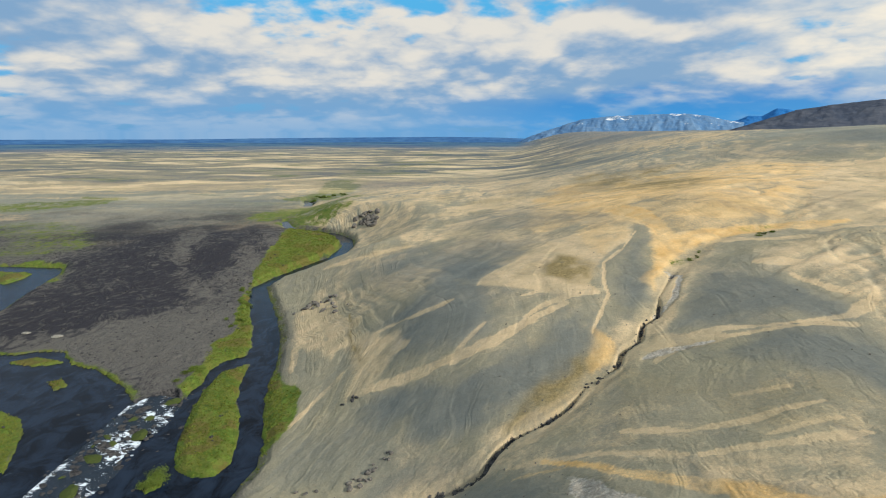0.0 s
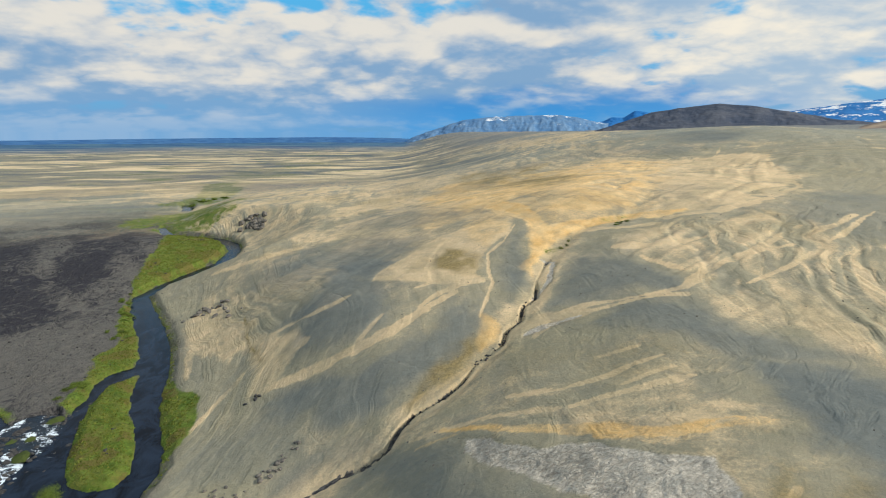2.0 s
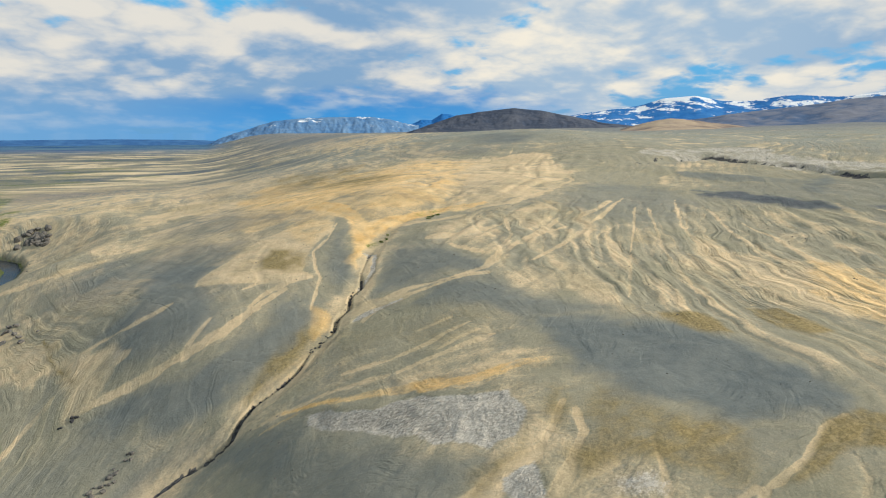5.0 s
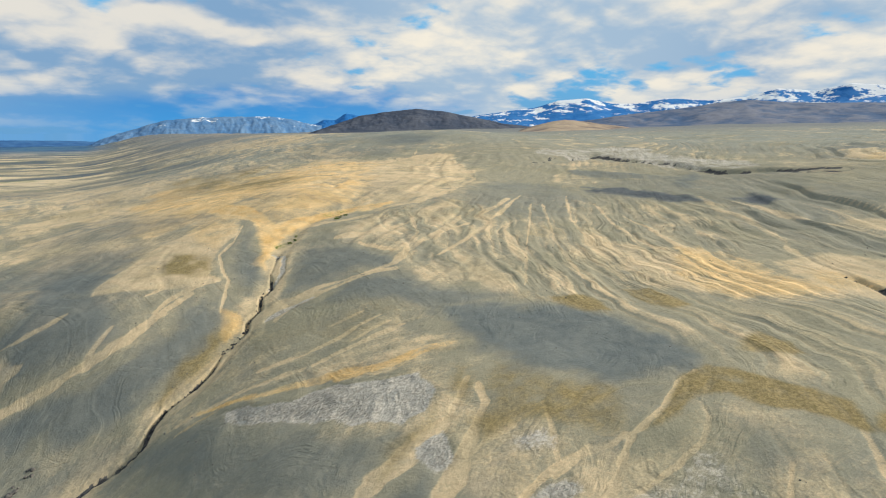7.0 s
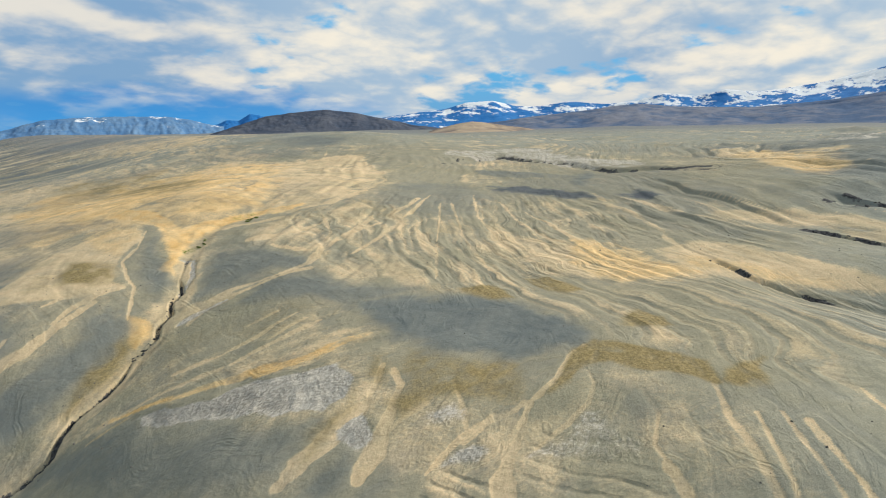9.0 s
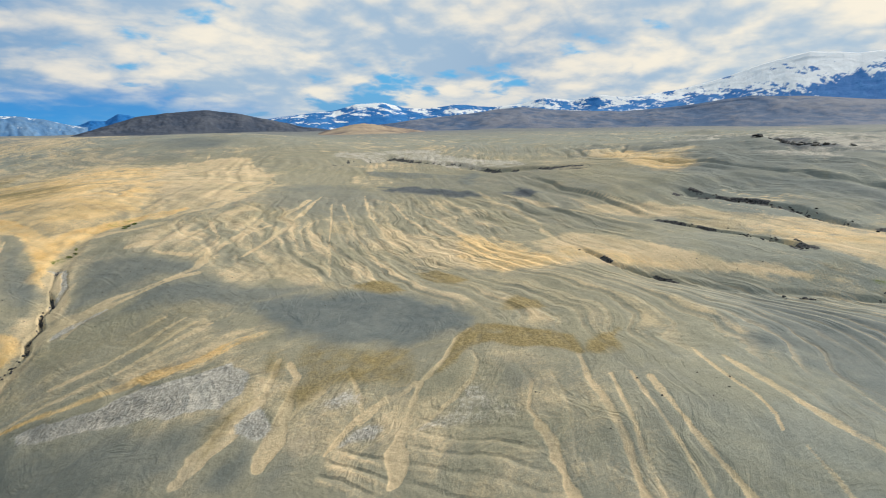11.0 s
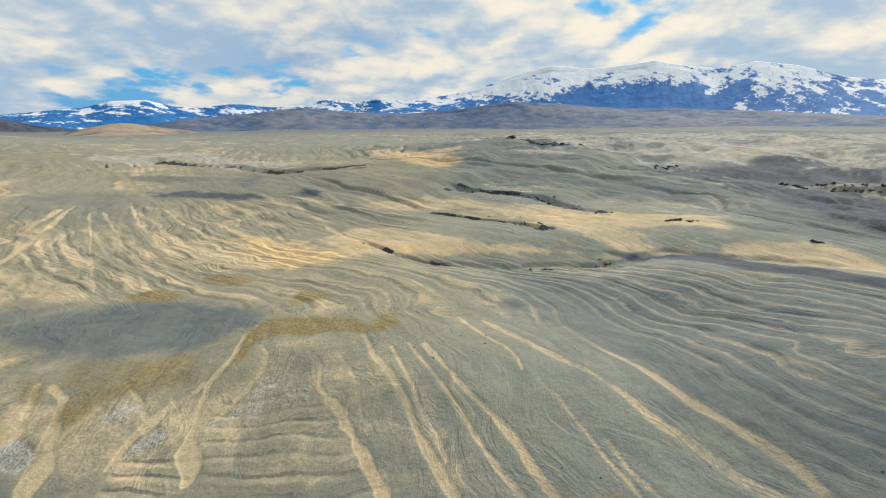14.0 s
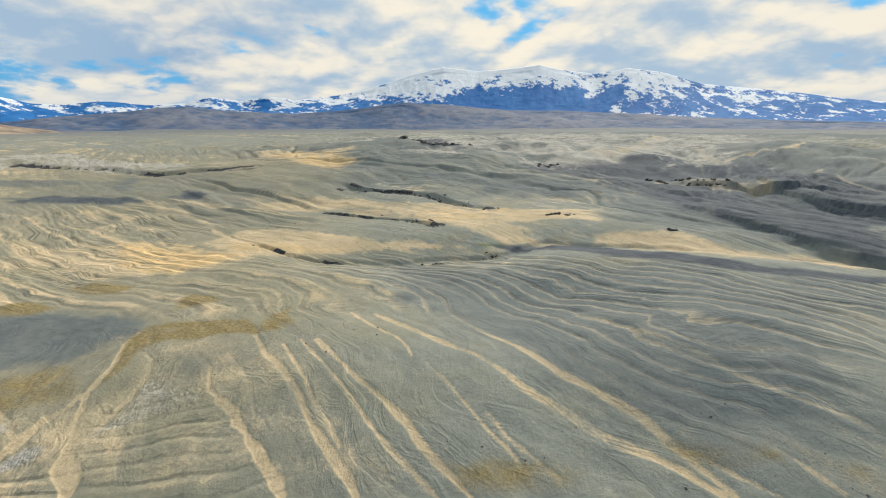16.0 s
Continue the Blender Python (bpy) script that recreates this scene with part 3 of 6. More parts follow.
mark("sand", 0.8, 1.6, (36.6, 13.2), (43.2, 13.7), (48.1, 13.4), (52.8, 12.7))
mark("sand", 0.7, 1.1, (47.2, 14.3), (49.9, 16.9), (52.9, 20.1), (56.7, 25.2))
mark("sand", 0.6, 1.2, (48.9, 24.8), (43.1, 25.6), (38.7, 24.9))
mark("sand", 0.6, 1.0, (49.5, 1.9), (57.4, 1.1), (63.7, 0.9), (69.9, 3.0), (73.3, 5.6))
mark("sand", 1, 3.6, (36.1, -0.5), (42.4, 2.9), (51.1, 6.8))
mark("sand", 1, 2.5, (51.1, 6.8), (58.8, 9.6))
mark("sand", 0.9, 1.4, (58.8, 9.6), (62.9, 9.6), (69.0, 9.7), (77.4, 11.5), (83.0, 11.5))
mark("sand", 0.7, 1.9, (44.6, 12.6), (51.3, 12.6), (55.6, 10.5), (58.7, 10.3))
mark("sand", 0.95, 2.2, (56.3, -15.1), (53.6, -17.4), (47.4, -22.2), (42.1, -25.9), (36.7, -29.0), (33.5, -31.0))
mark("sand", 0.7, 0.9, (72.3, -5.0), (66.7, -9.9), (59.3, -12.0), (56.3, -15.1))
mark("sand", 0.55, 0.6, (71.7, -11.5), (66.2, -16.0), (57.9, -20.1), (49.8, -23.4))
mark("sand", 0.9, 1.4, (81.1, -14.4), (71.1, -19.0), (63.5, -24.8), (56.5, -29.0), (48.5, -32.5), (42.1, -36.3), (35.5, -40.2), (32.4, -41.7))
mark("sand", 0.8, 0.8, (74.3, -22.3), (66.5, -26.3), (59.5, -29.9), (54.3, -31.9), (48.1, -35.3), (41.8, -38.5))
mark("sand", 0.65, 0.9, (76.5, -25.3), (64.8, -32.1), (54.7, -37.8), (46.5, -42.4), (39.7, -46.4), (34.7, -50.7), (31.9, -53.0))
mark("sand", 0.8, 1.4, (76.1, -29.0), (60.0, -38.1), (50.8, -44.9), (45.8, -48.4), (40.6, -51.1), (35.6, -54.7), (31.8, -57.7))
mark("sand", 0.8, 0.8, (94.0, -33.9), (82.0, -41.1), (75.9, -45.7), (69.1, -48.3), (65.0, -49.0))
mark("sand", 0.6, 1.9, (94.1, -39.4), (81.9, -48.0), (70.4, -56.3), (62.0, -63.5), (53.6, -69.5), (48.1, -75.1), (43.1, -79.3), (39.1, -84.2), (35.4, -88.6), (29.6, -92.3))
mark("sand", 0.65, 1.8, (92.3, -58.7), (73.6, -67.2), (62.7, -74.4), (56.9, -78.4), (51.4, -83.9), (45.9, -87.7), (39.6, -89.6), (33.8, -92.0), (29.4, -93.7))
mark("sand", 0.5, 0.9, (62.2, -51.7), (53.2, -56.5), (45.3, -60.6), (39.5, -64.3), (35.5, -66.2))
mark("sand", 0.45, 0.9, (47.7, -61.8), (41.7, -64.7), (37.3, -68.2), (34.3, -70.9))
mark("sand", 0.45, 1.8, (90.1, -88.7), (77.0, -94.9), (64.5, -101.5), (53.3, -106.6), (46.0, -112.1), (40.4, -117.4), (37.0, -120.9))
mark("sand", 0.45, 1.0, (47.3, -87.3), (39.4, -90.4), (33.1, -94.9), (28.4, -99.3))
mark("sand", 0.45, 1.0, (34.2, -104.5), (30.3, -106.0), (27.4, -107.9))
mark("gold", 0.8, 2.4, (17.8, 88.5), (26.7, 78.2), (35.4, 69.1), (47.5, 61.4), (59.0, 58.2))
mark("sand", 0.9, 1.9, (39.1, 76.1), (50.1, 74.7), (62.4, 73.5))
mark("gold", 0.7, 2.2, (38.6, 65.2), (49.0, 59.3), (63.3, 55.5))
mark("sand", 0.8, 2.2, (31.2, 89.5), (39.9, 83.5), (48.4, 82.5), (55.4, 83.3), (62.3, 83.3))
mark("sand", 0.8, 3.3, (-11, 137), (-1, 136), (8, 136), (17, 140), (26, 145))
mark("sand", 0.8, 3.3, (22, 145), (30, 151), (39, 153), (43, 152))
mark("sand", 0.85, 1.3, (70, 199), (60, 182), (51, 173), (47, 158), (46, 150), (41, 140), (37, 132))
mark("sand", 0.75, 3.0, (88, 114), (75, 115), (66, 120), (55, 122), (48, 123))
mark("sand", 0.8, 3.1, (88, 114), (99, 121), (118, 128), (153, 146))
mark("sand", 0.85, 4.3, (121, 175), (140, 171), (171, 182), (215, 213))
mark("gold", 0.7, 7.8, (88, 184), (102, 186), (115, 184), (130, 183))
mark("sand", 0.7, 4.8, (-25, 140), (-23, 149), (-17, 155), (-11, 154))
mark("sand", 0.85, 4.2, (-22, 141), (-10, 137), (2, 135), (14, 138), (26, 144), (34, 148))
mark("sand", 0.7, 1.8, (3, 138), (7, 143), (11, 147))
mark("sand", 0.7, 2.0, (-72, 197), (-54, 156), (-43, 134), (-36, 147), (-31, 155))
mark("sand", 0.8, 2.7, (46.9, 113.6), (53.4, 117.6), (61, 117), (71, 115), (81, 112), (85, 110))
mark("sand", 0.7, 1.4, (90, 115), (98, 121), (104, 125))
mark("sand", 0.7, 1.8, (52.5, 91.5), (58.0, 90.8), (60.9, 90.0))
mark("sand", 0.6, 1.3, (48.6, 77.2), (55.9, 78.1), (61.9, 78.1))
mark("sand", 0.6, 2.4, (12.3, 91.5), (25.8, 84.7), (36.6, 77.0))
mark("gold", 0.5, 1.3, (11.9, 88.0), (25.0, 81.8), (34.0, 70.8), (43.1, 65.8))
mark("sand", 0.7, 4.1, (13, 179), (23, 190), (35, 204), (46, 202), (56, 201))
mark("sand", 0.7, 18.4, (-81, 478), (-32, 478), (9, 585), (53, 449))
mark("sand", 0.65, 10.3, (-66, 442), (-10, 379), (40, 334), (62, 278))
mark("sand", 0.7, 4.3, (-115, 309), (-94, 339), (-74, 382), (-42, 383), (-9, 343))
mark("ash", 0.8, 5.9, (248, 159), (252, 134), (248, 109), (243, 90))
mark("sand", 0.7, 3.2, (250, 92), (224, 69), (210, 50), (197, 37), (181, 28), (167, 13))
mark("sand", 0.6, 3.9, (246, 74), (230, 45), (224, 23), (213, 2))
mark("sand", 0.95, 2.5, (31, 172), (34, 186), (41, 198), (49, 199), (56, 205))
mark("sand", 0.95, 2.3, (32, 179), (29, 160), (23, 159))
mark("sand", 0.95, 2.5, (43, 152), (42, 156), (38, 159))
mark("sand", 0.95, 3.7, (49, 208), (57, 202), (62, 206))
mark("sand", 0.95, 2.5, (11, 178), (17, 186), (30, 198), (41, 206))
mark("sand", 0.95, 5.1, (72, 246), (71, 217), (74, 204), (77, 192), (79, 182), (74, 172))
mark("sand", 0.95, 5.4, (74, 195), (80, 188), (87, 188))
mark("sand", 0.95, 1.3, (177, 340), (135, 253), (114, 216))
mark("sand", 0.95, 1.6, (166, 299), (130, 230), (125, 211))
mark("sand", 0.95, 4.0, (100, 221), (111, 224), (116, 212))
mark("sand", 0.95, 1.7, (271, 342), (235, 302), (202, 263))
mark("sand", 0.95, 3.0, (247, 283), (230, 239), (211, 208))
mark("sand", 0.95, 1.9, (252, 324), (233, 279), (192, 214))
mark("sand", 0.95, 4.9, (85, 184), (100, 173), (115, 170))
mark("sand", 0.95, 3.1, (89, 153), (104, 145), (116, 146))
mark("sand", 0.95, 2.7, (91, 140), (95, 125))
mark("sand", 0.95, 2.2, (13.1, 97.1), (18.2, 98.1), (26.2, 104.4), (32.2, 108.9), (40.0, 115.1))
mark("sand", 0.8, 1.2, (124, 154), (112, 133), (98, 122), (88, 113))
mark("sand", 0.8, 1.7, (197, 159), (152, 131), (121, 115), (103, 109))
mark("sand", 0.8, 1.0, (185, 141), (138, 101), (102.5, 70.3))
mark("sand", 0.8, 2.5, (184, 154), (139, 131), (111, 126))
mark("sand", 0.8, 1.4, (191, 139), (147, 96), (117.6, 61.5))
mark("sand", 0.8, 1.3, (219, 147), (178, 112), (151, 81), (120.6, 48.2))
mark("sand", 0.8, 1.7, (211, 124), (179, 90), (159, 61), (139, 28))
mark("sand", 0.8, 2.1, (199, 100), (164, 52), (144, 23))
mark("sand", 0.8, 11.1, (3, 322), (28, 331), (55, 321), (69, 265))
mark("sand", 0.8, 1.2, (10.1, 103.0), (13.9, 105.5), (21.1, 107.8), (29.4, 111.6))
mark("sand", 0.8, 34.6, (32, 789), (69, 725), (79, 525), (111, 469))
mark("sand", 0.8, 11.3, (32, 358), (51, 349), (68, 314), (77, 263))
mark("ash", 0.9, 13.1, (33, 471), (53, 487), (69, 515))
mark("ash", 0.7, 11.9, (78, 424), (89, 418))
mark("sand", 0.7, 2.7, (-56, 219), (-54, 187), (-51, 168))
mark("ochre", 0.7, 1.0, (-37, 203), (-32, 176), (-26, 157))
mark("sand", 0.8, 3.7, (-27, 171), (-15, 170), (-4, 168), (1, 170))
mark("sand", 0.7, 7.1, (-65, 274), (-40, 267), (-24, 272), (5, 288))
mark("pale", 0.6, 2.9, (45.3, 116.1), (51.7, 116.7), (59.9, 115.6))
mark("pale", 0.6, 2.2, (66, 162), (69, 157), (62, 143), (54, 136))
mark("sand", 0.8, 20.4, (480, -207), (441, -215), (494, -244), (544, -292), (745, -416))
mark("sand", 0.8, 7.7, (522, -330), (433, -306), (445, -328), (449, -355), (432, -369), (477, -410))
mark("sand", 0.7, 31.8, (331, -225), (300, -242), (279, -251))
mark("sand", 0.7, 5.5, (354, -338), (266, -291), (234, -287))

# lines along which water and wind comb the slopes
FLOWS = []


def flow(*places):
    FLOWS.append(places)


flow((77, -24), (62, -34), (49, -41), (40, -47), (32, -51))
flow((73, -14), (64, -25), (51, -32), (40, -39), (32, -43))
flow((59, -13), (50, -21), (42, -27), (34, -31))
flow((83, -28), (60, -44), (46, -56), (36, -64), (31, -68))
flow((91, -45), (66, -63), (53, -76), (42, -87), (30, -94))
flow((93, -66), (66, -85), (50, -100), (36, -110), (30, -114))
flow((116, -76), (84, -97), (65, -113), (54, -134))
flow((141, -43), (129, -87), (96, -116), (80, -156))
flow((140, -6), (151, -62), (127, -113), (108, -154))
flow((81, 11), (65, 10), (51, 5), (36, -1))
flow((80, -1), (71, 1), (59, 4), (47, 2))
flow((329, 216), (301, 131), (269, 24), (258, -38))
flow((214, -81), (181, -121), (165, -149), (148, -181))
flow((254, -158), (182, -168), (158, -188), (145, -212))
flow((649, 115), (418, -123), (381, -204))
flow((480, 176), (310, 34), (273, -22))
flow((949, -206), (547, -263), (478, -346))
flow((237, 0), (217, -40), (170, -74))
flow((214, 180), (140, 130), (103, 111), (82, 103))
flow((201, 164), (136, 104), (100, 71))
flow((210, 159), (146, 93), (121, 62), (103, 34))
flow((218, 154), (159, 78), (137, 36), (124, 7))
flow((200, 125), (163, 59), (151, 25), (146, 3))
flow((238, 134), (213, 61), (187, 19), (173, -8))
flow((204, 184), (142, 163), (109, 162))
flow((124, 68), (103, 19), (90, -9), (85, -27))
flow((119, 44), (116, 11), (109, -14), (106, -29))
flow((66, 55), (54, 64), (40, 71), (29, 74), (17, 86))
flow((57, 48), (43, 56), (29, 69))
flow((48, 39), (39, 37), (30, 35), (22, 33))
flow((52, 36), (41, 28), (34, 24), (29, 21))
flow((57, 22), (47, 15), (39, 9))
flow((83, 14), (64, 12), (52, 7), (41, 2))
flow((77, 6), (67, -6), (58, -13), (53, -17))
flow((79, -5), (70, -17), (62, -24))
flow((337, 228), (325, 128), (301, 54))
flow((220, 799), (207, 495), (203, 354))
flow((194, 243), (259, 300), (307, 287))
flow((59, 62), (67, 48), (77, 33))
flow((47, 159), (31, 148), (15, 142), (3, 140), (-10, 138), (-23, 134))
flow((-35, 198), (-33, 162), (-35, 141), (-40, 125))
flow((-48, 233), (-58, 220), (-61, 190))
flow((-1, 237), (-22, 203), (-33, 186))
flow((8, 510), (-42, 488), (-79, 464))
flow((61, 219), (39, 224), (13, 183), (-6, 163))
flow((121, 162), (95, 146), (80, 146))
flow((95, 113), (75, 113), (53, 117), (41, 116))
flow((72, 84), (54, 85), (36, 87), (19, 92))
flow((57, 70), (41, 76), (21, 84))
flow((186, 336), (133, 257), (94, 231))
flow((59, 499), (-15, 436), (-64, 429))
flow((298, 1371), (21, 1374), (-161, 852))
flow((16, 127), (2, 126), (-12, 125), (-24, 117))
flow((31, 112), (21, 106), (13, 101))
flow((123, 290), (83, 256), (58, 262))
flow((-253, 1351), (-552, 1119), (-765, 955))
flow((161, 131), (124, 108), (95, 88))
flow((173, 116), (139, 80), (120, 53))


# ---- gullies, canyons and scarps ----
CANYON_A = [(276, -4), (270, -16), (268, -38), (259, -56), (247, -64), (228, -83)]
CANYON_B = [(226, -6), (219, -24), (207, -40), (197, -49), (187, -58)]
CANYON_C = [(163, 10), (153, -3), (150, -23)]
FAR_RIFT = [(300, 240), (360, 225), (352, 165), (325, 120), (330, 60)]


def scarp(x, y, points, high, wide, back):
    """Ground that rises beyond a line (on its left hand) and falls off again behind it."""
    p = np.array(points, float)
    best, side = np.full(x.shape, 1e9), np.zeros(x.shape)
    for (ax, ay), (bx, by) in zip(p[:-1], p[1:]):
        dx, dy = bx - ax, by - ay
        t = np.clip(((x - ax) * dx + (y - ay) * dy) / (dx * dx + dy * dy), 0, 1)
        d = np.hypot(x - ax - t * dx, y - ay - t * dy)
        s = np.sign(dx * (y - ay) - dy * (x - ax))
        m = d < best
        best, side = np.where(m, d, best), np.where(m, s, side)
    sd = best * side
    gap_, at = line_gap(x, y, points)
    along = np.exp(-np.maximum(gap_ - back, 0) / back) * step(0.0, 0.45, at)
    return high * (step(-wide, wide, sd) * np.exp(-np.maximum(sd, 0) / back) - 0.35 * np.exp(-np.maximum(-sd, 0) / (0.5 * back)) * (sd < 0)) * along


VALLEY_E1 = [(262, -170), (229, -183), (192, -193), (159, -199), (146, -212), (130, -240)]
VALLEY_E2 = [(361, -216), (331, -225), (298, -238), (285, -246)]
VALLEY_E3 = [(430, -290), (375, -280), (276, -253), (231, -250), (204, -260), (180, -275)]


def cuts(x, y):
    """Depth of what running water has cut into the plateau."""
    n = fbm(x, y, 14, 3, 2)
    g, at = line_gap(x, y, GULLY)
    d = np.abs(g + 1.2 * n)
    h = -1.2 * step(0.85, 0.3, d) * step(0.02, 0.08, at) * step(0.78, 0.66, at) - 0.6 * step(5, 1.0, d)
    d = np.abs(line_gap(x, y, CREEK)[0] + 4 * n)
    h = h - 1.0 * step(3, 1, d)
    for pts, deep, wide in ((CANYON_A, 2.4, 4.0), (CANYON_B, 1.8, 2.6), (CANYON_C, 1.5, 2.0), (FAR_RIFT, 2.5, 10.0)):
        g, along = line_gap(x, y, pts)
        d = np.abs(g + 0.5 * wide * n)
        h = h - deep * step(wide, 0.45 * wide, d) * np.minimum(1, 6 * np.minimum(along, 1 - along) + 0.15)
    h = h + scarp(x, y, VALLEY_E1, 3.5, 6, 40) + scarp(x, y, VALLEY_E2, 5, 8, 40) + scarp(x, y, VALLEY_E3, 5, 9, 45)
    return h


# ---- drainage: noise smeared along the fall of the slope gives rills and combed ash ----
def sample(grid, x0, y0, cell, x, y):
    gx = np.clip((x - x0) / cell, 0, grid.shape[0] - 1.001)
    gy = np.clip((y - y0) / cell, 0, grid.shape[1] - 1.001)
    i, j = gx.astype(np.int32), gy.astype(np.int32)
    u, v = (gx - i).astype(np.float32), (gy - j).astype(np.float32)
    return (grid[i, j] * (1 - u) + grid[i + 1, j] * u) * (1 - v) + (grid[i, j + 1] * (1 - u) + grid[i + 1, j + 1] * u) * v


def fall_lines(x0, y0, x1, y1, cell):
    """Which way the combed lines run at each place of a coarse grid, as twice the angle."""
    x, y = np.meshgrid(np.arange(x0, x1 + cell, cell), np.arange(y0, y1 + cell, cell), indexing="ij")
    gx, gy = np.gradient(land(x, y)[0] + 4.0 * fbm(x, y, 90, 2, 3), cell)
    a = 2 * np.arctan2(gy, gx)
    w0 = 1 / (45.0 ** 2 + 30) ** 1.5
    c, s = np.cos(a) * w0, np.sin(a) * w0
    for pts in FLOWS:
        size = 0.12 * math.hypot(pts[0][0] - CENTRE[0], pts[0][1] - CENTRE[1])
        for (ax, ay), (bx, by) in zip(pts[:-1], pts[1:]):
            dx, dy = bx - ax, by - ay
            if dx * dx + dy * dy < 1:
                continue
            t = np.clip(((x - ax) * dx + (y - ay) * dy) / (dx * dx + dy * dy), 0, 1)
            d2 = (x - ax - t * dx) ** 2 + (y - ay - t * dy) ** 2
            w = 1 / (d2 + size * size) ** 1.5
            b = 2 * math.atan2(dy, dx)
            c, s = c + math.cos(b) * w, s + math.sin(b) * w
    a = np.arctan2(s, c) + 0.7 * fbm(x, y, 30, 3, 6)
    return np.cos(a), np.sin(a), x0, y0, cell


def rills(x0, y0, x1, y1, cell, steps, seed, across=False, soften=1):
    x, y = np.meshgrid(np.arange(x0, x1, cell), np.arange(y0, y1, cell), indexing="ij")
    c2, s2, *grid = fall_lines(x0, y0, x1, y1, cell * 4)
    a = 0.5 * np.arctan2(sample(s2, *grid, x, y), sample(c2, *grid, x, y))
    a = a + (math.pi / 2 if across else 0)
    vx, vy = np.cos(a).astype(np.float32), np.sin(a).astype(np.float32)
    source = np.random.RandomState(seed).rand(*x.shape).astype(np.float32)
    for _ in range(soften):
        source = source + np.roll(source, 1, 0) + np.roll(source, -1, 0)
        source = source + np.roll(source, 1, 1) + np.roll(source, -1, 1)
    source = source / source.std()
    total = source.copy()
    for sign in (1, -1):
        px, py, lx, ly = x.copy(), y.copy(), sign * vx, sign * vy
        for _ in range(steps):
            i = np.clip(np.rint((px - x0) / cell), 0, x.shape[0] - 1).astype(np.int32)
            j = np.clip(np.rint((py - y0) / cell), 0, x.shape[1] - 1).astype(np.int32)
            dx, dy = vx[i, j], vy[i, j]
            turn = np.where(dx * lx + dy * ly < 0, -1, 1)
            lx, ly = dx * turn, dy * turn
            px, py = px + cell * lx, py + cell * ly
            total += source[i, j]
    total -= total.mean()
    return total / total.std(), x0, y0, cell


CENTRE = (-15.0, -25.0)
NEAR = rills(-30, -190, 210, 140, 0.5, 40, 31, False, 3)
FINE = rills(-170, -330, 430, 400, 1.2, 34, 11, False, 2)
WIDE = rills(-300, -700, 1500, 1700, 4.0, 18, 21, False, 1)


def within(r, x, y, edge):
    g, x0, y0, cell = r
    x1, y1 = x0 + cell * g.shape[0], y0 + cell * g.shape[1]
    return step(0, edge, x - x0) * step(0, edge, x1 - x) * step(0, edge, y - y0) * step(0, edge, y1 - y)


def stream_grid(x0, y0, x1, y1, cell):
    """Two coordinates over the plan, one across the fall lines and one along them, in metres."""
    x, y = np.meshgrid(np.arange(x0, x1, cell), np.arange(y0, y1, cell), indexing="ij")
    gx, gy = np.gradient(land(x, y)[0] + 3.0 * fbm(x, y, 90, 2, 3), cell)
    g = np.hypot(gx, gy) + 1e-6
    w0 = 1 / 55.0 ** 3
    vx, vy = -gx / g * w0, -gy / g * w0
    for pts in FLOWS:
        size = 0.12 * math.hypot(pts[0][0] - CENTRE[0], pts[0][1] - CENTRE[1])
        for (ax, ay), (bx, by) in zip(pts[:-1], pts[1:]):
            dx, dy = bx - ax, by - ay
            n = math.hypot(dx, dy)
            if n < 1:
                continue
            t = np.clip(((x - ax) * dx + (y - ay) * dy) / (n * n), 0, 1)
            w = 1 / ((x - ax - t * dx) ** 2 + (y - ay - t * dy) ** 2 + size * size) ** 1.5
            vx, vy = vx + dx / n * w, vy + dy / n * w
    g = np.hypot(vx, vy) + 1e-12
    vx, vy = vx / g, vy / g

    def potential(ax, ay):
        d = np.gradient(ax, cell, axis=0) + np.gradient(ay, cell, axis=1)
        d = np.concatenate([d, d[::-1]], 0)
        d = np.concatenate([d, d[:, ::-1]], 1)
        f = np.fft.fft2(d)
        kx, ky = np.fft.fftfreq(d.shape[0], cell)[:, None], np.fft.fftfreq(d.shape[1], cell)[None]
        k2 = -(2 * math.pi) ** 2 * (kx * kx + ky * ky)
        k2[0, 0] = 1
        f[0, 0] = 0
        return np.real(np.fft.ifft2(f / k2))[:ax.shape[0], :ax.shape[1]]

    return potential(-vy, vx), potential(vx, vy), x0, y0, cell


STREAM = stream_grid(-300, -700, 1500, 1700, 4.0)


# ---- the sheet of ground, finer near the flight and coarser towards the horizon ----
angles = np.concatenate([np.arange(-56, 150, 0.142), np.arange(150, 304, 2.0)])
radii = np.concatenate([[0.0, 15.0], 30 * 1.0054 ** np.arange(480), 30 * 1.0054 ** 479 * 1.0115 ** np.arange(1, 223), [5600.0]])
A, R_ = np.meshgrid(np.radians(angles), radii, indexing="ij")
GX, GY = CENTRE[0] + R_ * np.sin(A), CENTRE[1] + R_ * np.cos(A)
GX, GY = GX.ravel(), GY.ravel()

WEIR = [(-85, 156), (-86, 147), (-86, 136), (-86, 125), (-86, 108), (-86, 98), (-87, 80)]
WEIR_W = [6, 17, 19, 18, 16, 15, 15]


